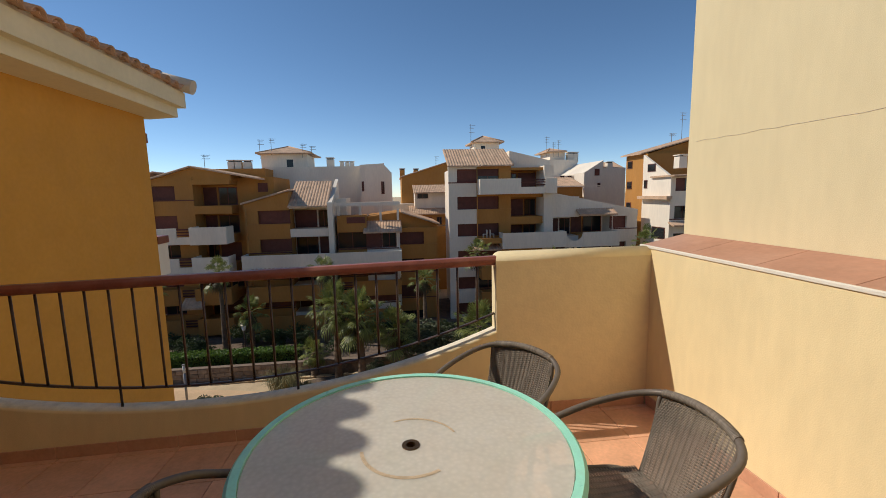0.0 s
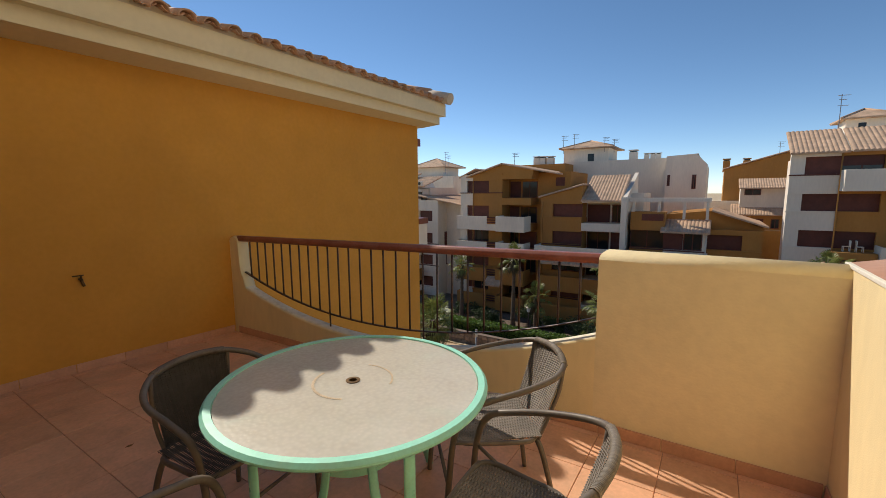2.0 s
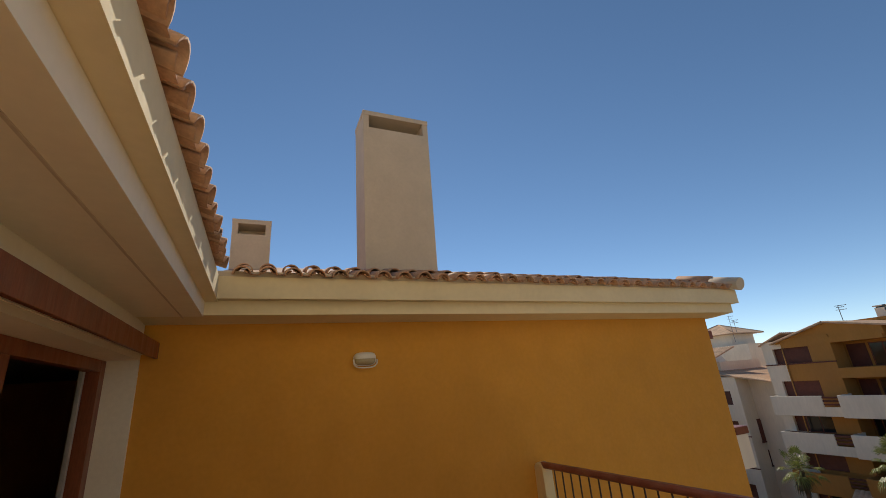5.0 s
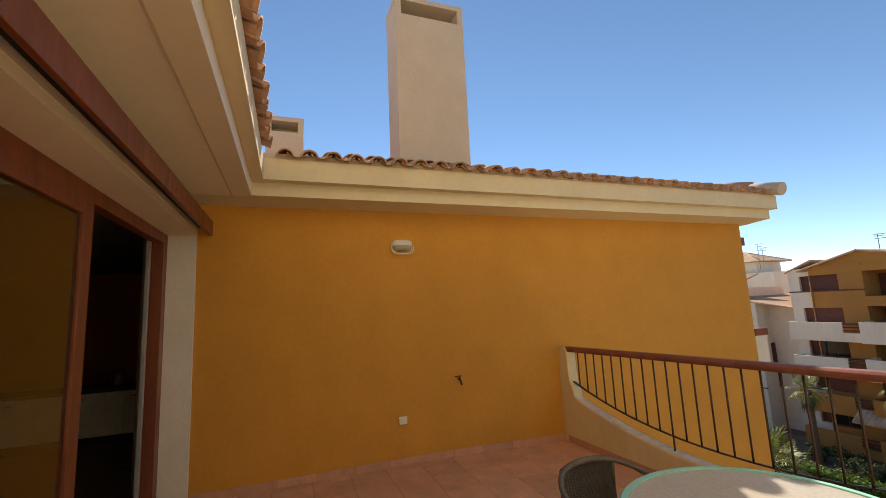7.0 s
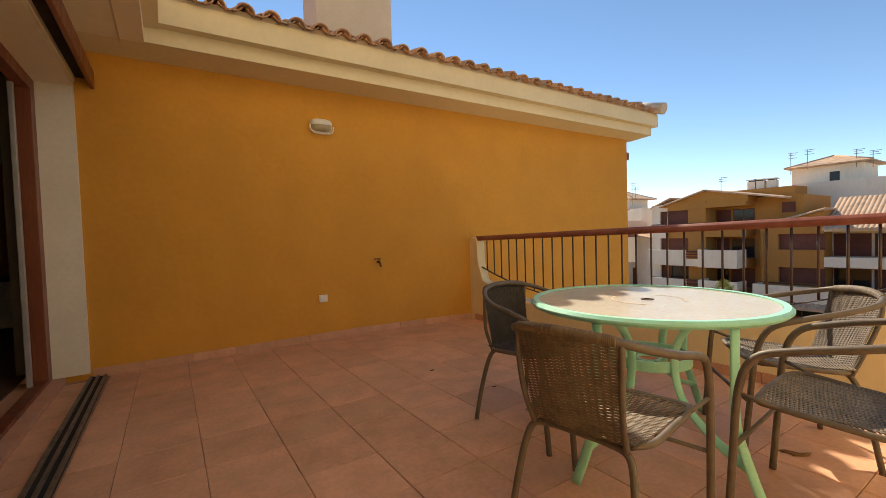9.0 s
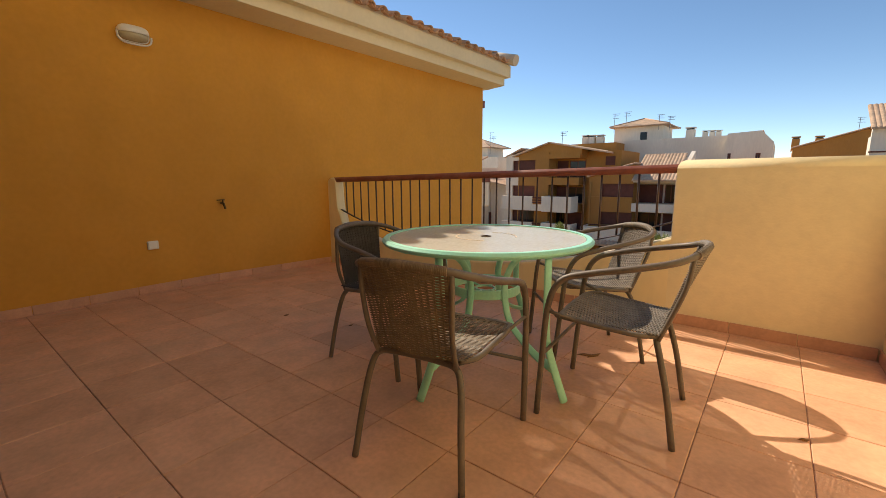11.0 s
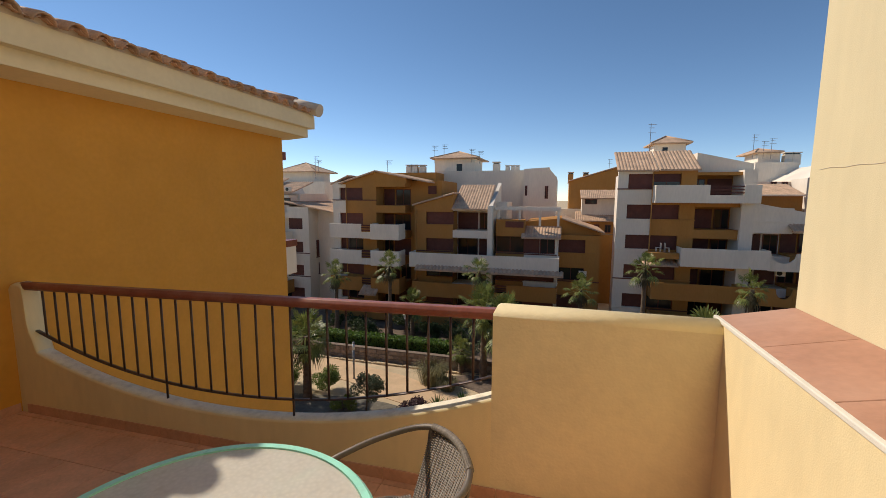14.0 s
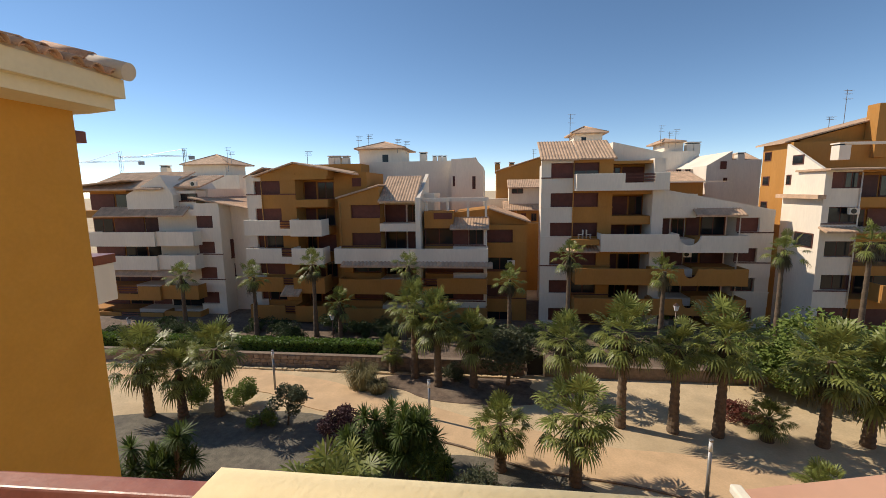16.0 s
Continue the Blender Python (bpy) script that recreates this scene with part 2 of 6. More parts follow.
ck = bmesh.new()
cr = random.Random(8)
tube(ck, [(5.549, 4.1 - 0.09 * i, 1.893 + cr.uniform(-0.004, 0.004)) for i in range(24)], 0.0013, 4)
struct("trim_tower_crack", ck, CHIM, "hairline crack across the tower render", "crack")

# door wall with its wide opening
struct("wall_door_lintel", B(0.0, 5.2, -0.32, 0.0, 2.385, 2.715), SOFFIT, "cream lintel above the sliding doors", "wall")
struct("wall_door_reveal", B(0.0, 0.035, -0.30, 0.0, 0.0, 2.385), WHITE_R, "white rendered door reveal", "wall")
struct("wall_door_east", B(4.4, 5.2, -0.32, 0.0, 0.0, 2.385), CREAM, "cream wall beside the sliding doors", "wall")

# cornice of the two eaves and soffit
struct("soffit", B(0.36, 5.6, 0.0, 0.505, 2.715, 2.848), SOFFIT, "flat cream soffit above the doors", "ceiling")
lower = bmesh.new()
end = [[lower.verts.new((x, y, z)) for x, z in ((0.0, 2.70), (0.36, 2.727), (0.36, 2.862), (0.0, 2.862))] for y in (0.0, 7.89)]
for k in range(4):
    lower.faces.new((end[0][k], end[0][(k + 1) % 4], end[1][(k + 1) % 4], end[1][k]))
lower.faces.new(end[0])
lower.faces.new(end[1])
vbox(lower, -6, 0.0, 7.702, 7.89, 2.70, 2.862)
struct("trim_cornice_low", lower, CORNICE, "cream cornice step under the eaves", "trim")
upper = bmesh.new()
vbox(upper, -6, 0.46, 0.61, 7.94, 2.862, 3.07)
vbox(upper, -6, 5.6, -6, 0.61, 2.85, 3.07)
struct("trim_cornice_high", upper, CORNICE, "cream cornice fascia below the roof tiles", "trim")
struct("trim_soffit_groove", B(0.30, 5.6, 0.335, 0.347, 2.709, 2.714), CHIM, "fine drip groove along the soffit", "trim")

SL = math.tan(radians(17))


def roof_slab(name, pts):
    bm = bmesh.new()
    a = [bm.verts.new(p) for p in pts]
    b = [bm.verts.new((p[0], p[1], p[2] - 0.06)) for p in pts]
    bm.faces.new(a)
    bm.faces.new(b[::-1])
    for i in range(len(pts)):
        j = (i + 1) % len(pts)
        bm.faces.new((a[i], b[i], b[j], a[j]))
    return struct(name, bm, ROOF_T, "clay tiled roof slope", "roof")


ZE = 3.06
roof_w = roof_slab("roof_west", [(0.42, 0.55, ZE + 0.05), (0.42, 7.90, ZE + 0.05), (-5.5, 7.90, ZE + 6 * SL), (-5.5, 0.55, ZE + 6 * SL)])
roof_s = roof_slab("roof_south", [(-5.5, 0.55, ZE + 0.05), (5.6, 0.55, ZE + 0.05), (5.6, -5.4, ZE + 6 * SL), (-5.5, -5.4, ZE + 6 * SL)])


def barrel(r0, r1, length, th=0.014, n=8, up=1, close=False):
    """Half-round clay tile along +x, open end at the origin."""
    bm = bmesh.new()
    R = []
    for x, r in ((0, r0), (length, r1)):
        for rr in (r, r - th):
            R.append([bm.verts.new((x, rr * math.cos(math.pi * k / n), up * rr * math.sin(math.pi * k / n))) for k in range(n + 1)])
    for A, C in ((R[0], R[2]), (R[3], R[1]), (R[1], R[0]), (R[2], R[3])):
        for k in range(n):
            f = bm.faces.new((A[k], A[k + 1], C[k + 1], C[k]))
            f.smooth = True
    for k in (0, n):
        bm.faces.new((R[0][k], R[1][k], R[3][k], R[2][k]))
    if close:
        bm.faces.new(R[0])
    return bm


COVER = mesh_of("roof_tile", barrel(0.086, 0.068, 0.46), ROOF_T)
PAN = mesh_of("roof_tile", barrel(0.10, 0.085, 0.46, up=-1), ROOF_T)
rnd = random.Random(4)


def eave(parent, start, along, upslope, n, pitch=0.225, rows=2):
    a, u = Vector(along), Vector(upslope)
    ang = math.atan2(u.y, u.x)
    for i in range(n):
        p = Vector(start) + a * (pitch * i)
        for k in range(rows):
            q = p + u * (0.38 * k + rnd.uniform(-0.012, 0.012))
            z = (0.38 * k) * SL + 0.022 * k
            m = Matrix.Translation(q + Vector((0, 0, z + rnd.uniform(-0.006, 0.006)))) @ Matrix.Rotation(ang, 4, "Z") @ Matrix.Rotation(-math.atan(SL), 4, "Y") @ Matrix.Rotation(rnd.uniform(-0.03, 0.03), 4, "Z")
            piece("roof_tile", COVER, m @ Matrix.Translation((0, 0, 0.012)), parent)
            if k == 0:
                piece("roof_tile", PAN, Matrix.Translation(a * pitch / 2 + Vector((0, 0, 0.062))) @ m @ Matrix.Diagonal((1, 1, 0.45, 1)), parent)


eave(roof_w, (0.53, 0.80, ZE), (0, 1, 0), (-1, 0, 0), 32)
eave(roof_s, (0.80, 0.675, ZE), (1, 0, 0), (0, -1, 0), 20)
bed = bmesh.new()
vbox(bed, 0.28, 0.447, 0.59, 7.92, 3.07, 3.125)
vbox(bed, 0.28, 5.6, 0.40, 0.59, 3.07, 3.125)
struct("trim_mortar_bed", bed, CHIM, "sandy mortar bed under the eave tiles", "mortar")
vb = bmesh.new()
tube(vb, [(0.62, 7.85, ZE + 0.07), (0.12, 7.85, ZE + 0.065 + 0.5 * SL)], [0.10, 0.088], 16)
part("verge_tile", vb, CHIM, roof_w, "pale mortared end tile of the verge")
vb = bmesh.new()
tube(vb, [(0.18, 7.85, ZE + 0.075 + 0.44 * SL), (-0.4, 7.85, ZE + 0.075 + 0.98 * SL)], [0.10, 0.088], 16)
part("verge_tile", vb, ROOF_T, roof_w)


def chimney(x0, x1, y0, y1, z0, z1, label, sh=0.3):
    c = thing("chimney", label, "chimney", (x0, y0, z0), "roof chimneys")
    t = 0.08
    body = B(x0, x1, y0, y1, z0, z1 - 0.07 - sh)
    part("shaft", body, CHIM, c)
    part("cheek", B(x0, x1, y0, y0 + t, z1 - 0.07 - sh, z1 - 0.07), CHIM, c)
    part("cheek", B(x0, x1, y1 - t, y1, z1 - 0.07 - sh, z1 - 0.07), CHIM, c)
    part("cap", B(x0 - 0.005, x1 + 0.005, y0 - 0.005, y1 + 0.005, z1 - 0.07, z1), CHIM, c)
    part("flue", B(x0 + 0.02, x1 - 0.32, y0 + t, y1 - t, z1 - 0.07 - sh, z1 - 0.071), CHIM, c, "recessed flue opening")
    return c


DARK = mat("sooty_dark", (0.03, 0.026, 0.023), 0.9)
chimney(-0.87, -0.35, 2.16, 3.14, 3.0, 5.80, "tall beige rendered chimney with a slot opening", 0.2)
chimney(-2.5, -2.0, 0.5, 1.05, 3.3, 4.64, "short beige rendered chimney with a slot opening", 0.17)

# ---- terrace railing ----


def rail_z(x):
    return 1.0 + 0.085 * x / 4.05


rail = thing("railing", "brown iron railing with a red-brown handrail on the parapet", "railing", (2.1, 4.10, 0.3))
hb = bmesh.new()
rows_ = []
for x in (0.10, 4.07):
    z = rail_z(x) + 0.005
    rows_.append([hb.verts.new((x, 4.095 + a, z + c)) for a, c in ((-0.044, -0.012), (-0.030, -0.032), (0.030, -0.032), (0.044, -0.012), (0.042, 0.010), (0.026, 0.031), (-0.026, 0.031), (-0.042, 0.010))])
for k in range(8):
    hb.faces.new((rows_[0][k], rows_[0][(k + 1) % 8], rows_[1][(k + 1) % 8], rows_[1][k]))
hb.faces.new(rows_[0])
hb.faces.new(rows_[1])
bmesh.ops.bevel(hb, geom=[e for e in hb.edges if e.calc_length() > 1], offset=0.005, segments=2, profile=0.5, affect="EDGES")
part("handrail", hb, RAIL_W, rail, "red-brown painted handrail")
NB = 27


def bar_low(x):
    return low_top(x) + 0.11 + 0.03 * (4 - x) / 4


lowr = bmesh.new()
tube(lowr, [(0.17 + 3.89 * i / 40, 4.10, bar_low(0.17 + 3.89 * i / 40)) for i in range(41)], 0.019, 6, 0.3, up=(0, 0, 1))
part("bottom_rail", lowr, RAIL_M, rail)
for i in range(NB):
    x = 0.299 + (3.937 - 0.299) * i / (NB - 1)
    bb = bmesh.new()
    foot = bar_low(x) if i not in (9, 17) else low_top(x) - 0.005
    tube(bb, [(x, 4.10, foot), (x, 4.10, rail_z(x) - 0.02)], 0.0085, 6)
    part("baluster", bb, RAIL_M, rail)

# ---- terrace things ----
TUBE = mat("grey_brown_coated_steel", (0.15, 0.12, 0.095), 0.5, vary=0.14, scale=12, metal=0.1, stain=(0.2, 0.16, 0.12), stain_amt=0.5, stain_scale=9)
WICK = mat("grey_brown_wicker", (0.19, 0.155, 0.12), 0.6, vary=0.2, scale=25, stain=(0.28, 0.23, 0.18), stain_amt=0.5, stain_scale=8, island=0.2)
# same wicker as WICK, darkened for the chair that stands in shade
WICK_SHADE = mat("shaded_wicker", (0.075, 0.066, 0.058), 0.8, vary=0.2, scale=25, island=0.15)
WICK_T = mat("sun_bleached_brown_wicker", (0.19, 0.135, 0.08), 0.6, vary=0.2, scale=25, stain=(0.26, 0.19, 0.11), stain_amt=0.5, stain_scale=8, island=0.22)
MINT = mat("mint_green_enamel", (0.36, 0.80, 0.62), 0.35, vary=0.06, scale=10, stain=(0.42, 0.58, 0.45), stain_amt=0.3, stain_scale=12)
PLASTIC = mat("white_plastic", (0.78, 0.74, 0.66), 0.4, vary=0.04)
BRASS = mat("dull_brass", (0.12, 0.07, 0.03), 0.45, metal=0.8, vary=0.3, scale=30)
STEEL = mat("dirty_aluminium", (0.22, 0.18, 0.15), 0.45, metal=0.7, vary=0.25, scale=14)
POLISH = mat("brushed_steel", (0.55, 0.55, 0.56), 0.3, metal=0.9, vary=0.08)
RUST = mat("faded_rust_ring", (0.50, 0.38, 0.25), 0.7, vary=0.2, scale=30)
LEAFB = mat("dry_brown_leaf", (0.22, 0.11, 0.04), 0.8, vary=0.3, scale=60)


def glass_top():
    m = bpy.data.materials.new("pebbled_table_glass")
    m.use_nodes = True
    nt = m.node_tree
    n, l = nt.nodes, nt.links
    b = n["Principled BSDF"]
    b.inputs["Base Color"].default_value = (0.76, 0.72, 0.60, 1)
    b.inputs["Roughness"].default_value = 0.24
    b.inputs["Transmission Weight"].default_value = 0.1
    b.inputs["IOR"].default_value = 1.45
    geo = n.new("ShaderNodeNewGeometry")
    vo = n.new("ShaderNodeTexVoronoi")
    vo.feature = "SMOOTH_F1"
    vo.inputs["Scale"].default_value = 62
    l.new(geo.outputs["Position"], vo.inputs["Vector"])
    nz = n.new("ShaderNodeTexNoise")
    nz.inputs["Scale"].default_value = 7
    nz.inputs["Detail"].default_value = 5
    l.new(geo.outputs["Position"], nz.inputs["Vector"])
    mx = n.new("ShaderNodeMix")
    mx.data_type = "RGBA"
    mx.inputs[6].default_value = (0.85, 0.81, 0.71, 1)
    mx.inputs[7].default_value = (0.72, 0.655, 0.54, 1)
    l.new(nz.outputs["Fac"], mx.inputs[0])
    l.new(mx.outputs[2], b.inputs["Base Color"])
    bp = n.new("ShaderNodeBump")
    bp.inputs["Distance"].default_value = 0.0009
    l.new(vo.outputs["Distance"], bp.inputs["Height"])
    l.new(bp.outputs[0], b.inputs["Normal"])
    clear = n.new("ShaderNodeBsdfTransparent")
    both = n.new("ShaderNodeMixShader")
    fac = n.new("ShaderNodeMapRange")
    fac.inputs["From Min"].default_value, fac.inputs["From Max"].default_value = 0.1, 0.7
    fac.inputs["To Min"].default_value, fac.inputs["To Max"].default_value = 0.29, 0.38
    l.new(vo.outputs["Distance"], fac.inputs["Value"])
    l.new(fac.outputs[0], both.inputs["Fac"])
    l.new(b.outputs[0], both.inputs[1])
    l.new(clear.outputs[0], both.inputs[2])
    l.new(both.outputs[0], n["Material Output"].inputs["Surface"])
    return m


GLASS_T = glass_top()


def ring(bm, cx, cy, z0, z1, r0, r1, n=64, a0=0.0, a1=2 * math.pi, bev=0.0):
    """A flat band between two radii, with its thickness."""
    full = abs(a1 - a0 - 2 * math.pi) < 1e-6
    prof = [(r0, z0), (r1 - bev, z0), (r1, z0 + bev), (r1, z1 - bev), (r1 - bev, z1), (r0, z1)] if bev else [(r0, z0), (r1, z0), (r1, z1), (r0, z1)]
    rows = []
    for i in range(n if full else n + 1):
        a = a0 + (a1 - a0) * i / n
        rows.append([bm.verts.new((cx + r * math.cos(a), cy + r * math.sin(a), z)) for r, z in prof])
    k = len(prof)
    pairs = list(zip(rows, rows[1:])) + ([(rows[-1], rows[0])] if full else [])
    for A, C in pairs:
        for j in range(k):
            bm.faces.new((A[j], C[j], C[(j + 1) % k], A[(j + 1) % k]))
    if not full:
        bm.faces.new(rows[0][::-1])
        bm.faces.new(rows[-1])
    return bm


TX, TY = 3.395, 2.59
table = thing("garden_table", "round mint green metal table with a pebbled glass top", "table", (TX, TY, 0))
part("rim", ring(bmesh.new(), TX, TY, 0.690, 0.722, 0.532, 0.570, bev=0.012), MINT, table, "mint green enamelled rim")
part("glass_top", ring(bmesh.new(), TX, TY, 0.709, 0.716, 0.026, 0.529), GLASS_T, table, "pebbled frosted glass with an umbrella hole")
part("umbrella_sleeve", ring(bmesh.new(), TX, TY, 0.69, 0.719, 0.016, 0.03, 24), BRASS, table)
part("rust_mark", ring(bmesh.new(), TX, TY, 0.7165, 0.7172, 0.162, 0.170, 24, radians(20), radians(110)), RUST, table, "faint rusty arc on the glass")
part("rust_mark", ring(bmesh.new(), TX, TY, 0.7165, 0.7172, 0.158, 0.170, 30, radians(185), radians(300)), RUST, table, "faint rusty arc on the glass")
part("ring_shelf", ring(bmesh.new(), TX, TY, 0.405, 0.455, 0.186, 0.195, 48, bev=0.003), MINT, table)
part("umbrella_guide", ring(bmesh.new(), TX, TY, 0.415, 0.425, 0.05, 0.062, 24), MINT, table)
for c0 in (-53, 127):
    for sg in (1, -1):

        def at_r(r, deg, z):
            a = radians(c0 + sg * deg)
            return (TX + r * math.cos(a), TY + r * math.sin(a), z)

        a = radians(c0 + sg * 27)
        lb = bmesh.new()
        tube(lb, smooth_path([at_r(0.535, 27, 0.69), at_r(0.535, 27, 0.48), at_r(0.537, 27.4, 0.31), at_r(0.562, 31, 0.15), at_r(0.59, 35, fall(*at_r(0.59, 35, 0)[:2]))], 5), 0.021, 8, 0.42, up=(math.cos(a), math.sin(a), 0.001))
        leg = part("leg", lb, MINT, table)
        ib = bmesh.new()
        tube(ib, smooth_path([at_r(0.515, 54, 0.692), at_r(0.38, 50, 0.690), at_r(0.25, 38, 0.63), at_r(0.203, 28, 0.52), at_r(0.203, 27, 0.40), at_r(0.26, 27, 0.29), at_r(0.42, 29, 0.2), at_r(0.545, 32, 0.15)], 5), 0.02, 8, 0.36, up=(math.cos(a), math.sin(a), 0.001))
        part("brace", ib, MINT, leg)
        cb = bmesh.new()
        tube(cb, [at_r(0.055, 27, 0.42), at_r(0.19, 27, 0.42)], 0.007, 6)
        part("guide_rod", cb, MINT, leg)


def weave(bm, surf, nu, nv, wid, th, stakes):
    """Over-and-under strands on the surface surf(u, v), u and v from 0 to 1."""
    prev = None
    for j in range(nv):
        v = (j + 0.5) / nv
        order = range(nu + 1) if j % 2 else range(nu, -1, -1)
        for i in order:
            p, nrm, upv = surf(i / nu, v)
            p = p + nrm * (th * 1.1 * math.cos(math.pi * stakes * i / nu) * (1 if j % 2 else -1))
            q = [bm.verts.new(p + upv * wid + nrm * th * 0.3), bm.verts.new(p + nrm * th), bm.verts.new(p - upv * wid + nrm * th * 0.3), bm.verts.new(p - nrm * th)]
            if prev:
                for k in range(4):
                    bm.faces.new((prev[k], prev[(k + 1) % 4], q[(k + 1) % 4], q[k]))
            prev = q
    return bm


def mirror(pts):
    return pts + [(-x, y, z) for x, y, z in reversed(pts[:-1])]


def wicker_chair(label, wick, wrapm, lean=0.0):
    """Stacking bistro chair that faces +y, standing at the origin. lean: how far its back leans out."""
    c = thing("wicker_chair", label, "chair", (0, 0, 0), "chairs round the table")
    hoop = mirror([(0.262, 0.262, 0.0), (0.268, 0.245, 0.25), (0.272, 0.225, 0.50), (0.274, 0.175, 0.62), (0.276, 0.06, 0.666), (0.272, -0.08, 0.698), (0.232, -0.197 - lean, 0.732), (0.14, -0.268 - lean, 0.76), (0, -0.288 - lean, 0.77)])
    bm = bmesh.new()
    tube(bm, smooth_path(hoop, 5), 0.0135, 8)
    arm = part("arm_frame", bm, TUBE, c, "bent steel tube forming front legs, arms and back")
    bm = bmesh.new()
    tube(bm, smooth_path(mirror([(0.225, -0.270, 0.0), (0.205, -0.235, 0.2), (0.186, -0.198, 0.35), (0.158, -0.18, 0.402), (0.09, -0.172, 0.411), (0, -0.172, 0.413)]), 5), 0.0125, 8)
    part("rear_leg_frame", bm, TUBE, c)
    bm = bmesh.new()
    loop = [(0.165, -0.172, 0.422), (0.212, -0.12, 0.43), (0.225, 0.0, 0.44), (0.234, 0.13, 0.453), (0.205, 0.188, 0.45), (0.1, 0.202, 0.446), (0, 0.205, 0.446)]
    tube(bm, smooth_path(mirror(loop), 4), 0.011, 8)
    part("seat_frame", bm, TUBE, c)
    for s in (1, -1):
        bm = bmesh.new()
        tube(bm, smooth_path([(s * 0.162, -0.185, 0.405), (s * 0.170, -0.228, 0.52), (s * 0.178, -0.245 - lean * 0.7, 0.64), (s * 0.18, -0.25 - lean, 0.745)], 4), 0.0095, 8)
        part("back_upright", bm, TUBE, c)
        bm = bmesh.new()
        tube(bm, [(s * 0.233, 0.11, 0.45), (s * 0.273, 0.224, 0.485)], 0.0075, 6)
        part("seat_bracket", bm, TUBE, c)

    bm = bmesh.new()
    tube(bm, [(-0.267, 0.243, 0.285), (0.267, 0.243, 0.285)], 0.0085, 6)
    part("stretcher", bm, TUBE, c)

    def seat(u, v):
        x = (u - 0.5) * (0.39 + 0.06 * v)
        y = -0.19 + 0.392 * v
        z = 0.438 + 0.014 * v - 0.022 * math.sin(math.pi * v) * math.sin(math.pi * u)
        return Vector((x, y, z)), Vector((0, 0, 1)), Vector((0, 1, 0))

    def back(u, v):
        w = 0.16 + 0.022 * v
        x = (u - 0.5) * 2 * w
        k = 1 - (2 * u - 1) ** 2
        return Vector((x, -0.187 - (0.068 + lean) * v - (0.012 + 0.028 * v) * k, 0.43 + 0.318 * v + 0.008 * k * v)), Vector((0, -0.96, -0.28)), Vector((0, -0.28, 0.96))

    part("seat", weave(bmesh.new(), seat, 45, 64, 0.0036, 0.002, 15), wick, c, "woven wicker seat")
    part("backrest", weave(bmesh.new(), back, 45, 66, 0.0028, 0.002, 15), wick, c, "woven wicker backrest")
    for nm, f, n in (("seat_warp", seat, 16), ("back_warp", back, 16)):
        bm = bmesh.new()
        for i in range(n):
            tube(bm, [f((i + 0.5) / n, j / 8)[0] for j in range(9)], 0.0028, 5)
        ob = part(nm, bm, wick, c)
        tagged(ob, kind="stuff")
    bm = bmesh.new()
    for i in range(64):
        t = -0.165 + 0.33 * i / 63
        y = -0.288 - lean + 1.1 * t * t
        d = Vector((1, 1.8 * t, 0)).normalized()
        p = Vector((t, y, 0.769 - 0.5 * t * t))
        tube(bm, [p - d * 0.003, p + d * 0.003], 0.0165, 8)
    tagged(part("wicker_wrap", bm, wrapm, c, "wicker wound round the top tube"), kind="stuff")
    return c


chair_b = wicker_chair("grey-brown wicker chair in the sun beside the table", WICK, WICK, 0.03)
chair_c = copy_thing(chair_b, pose(3.78, 3.10, -0.013, 1.2, 0, 131))
tagged(chair_c, "grey-brown wicker chair between table and parapet")
chair_b.matrix_basis = pose(4.133, 2.532, 0, 0, 0, 94.5)
chair_a = wicker_chair("sun-bleached brown wicker chair pushed to the table", WICK_T, WICK_T)
chair_a.matrix_basis = pose(3.66, 1.86, 0, 0, 0, 10)
chair_d = wicker_chair("wicker chair beside the table with shade put into its wicker colour", WICK_SHADE, TUBE, -0.03)
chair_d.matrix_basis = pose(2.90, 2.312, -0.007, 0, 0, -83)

# wall fittings
lamp = thing("bulkhead_lamp", "oval white bulkhead lamp with a guard on the ochre wall", "wall lamp", (0, 2.044, 2.31))


def squared(c):
    """Rounds an ellipse out towards a rounded oblong."""
    return math.copysign(abs(c) ** 0.62, c)


def oval(y, z, x0, x1, ry, rz, bm=None, n=28, dome=0.0):
    bm = bm or bmesh.new()
    rows = []
    steps = 5 if dome else 1
    for k in range(steps + 1):
        f = k / steps
        s = math.sqrt(max(0.0, 1 - (f * 0.97) ** 2)) if dome else 1.0
        x = x0 + (x1 - x0) * f
        rows.append([bm.verts.new((x, y + ry * s * squared(math.cos(2 * math.pi * i / n)), z + rz * s * squared(math.sin(2 * math.pi * i / n)))) for i in range(n)])
    for A, C in zip(rows, rows[1:]):
        for i in range(n):
            f = bm.faces.new((A[i], A[(i + 1) % n], C[(i + 1) % n], C[i]))
            f.smooth = True
    bm.faces.new(rows[0][::-1])
    bm.faces.new(rows[-1])
    return bm


part("base", oval(2.044, 2.30, 0.0, 0.03, 0.122, 0.07), PLASTIC, lamp)
part("diffuser", oval(2.044, 2.298, 0.03, 0.09, 0.112, 0.062, dome=1), mat("ribbed_amber_glass", (0.46, 0.39, 0.25), 0.2, vary=0.06, scale=40), lamp, "dull amber glass cover")
hood = oval(2.044, 2.303, 0.0305, 0.098, 0.120, 0.07, dome=1)
for v in hood.verts:
    v.co.z = max(v.co.z, 2.301)
part("hood", hood, PLASTIC, lamp, "white half hood over the glass")
gb = bmesh.new()
tube(gb, [(0.055, 2.044 + 0.128 * squared(math.cos(a)), 2.293 + 0.084 * squared(math.sin(a))) for a in [math.pi + math.pi * i / 20 for i in range(21)]], 0.008, 6)
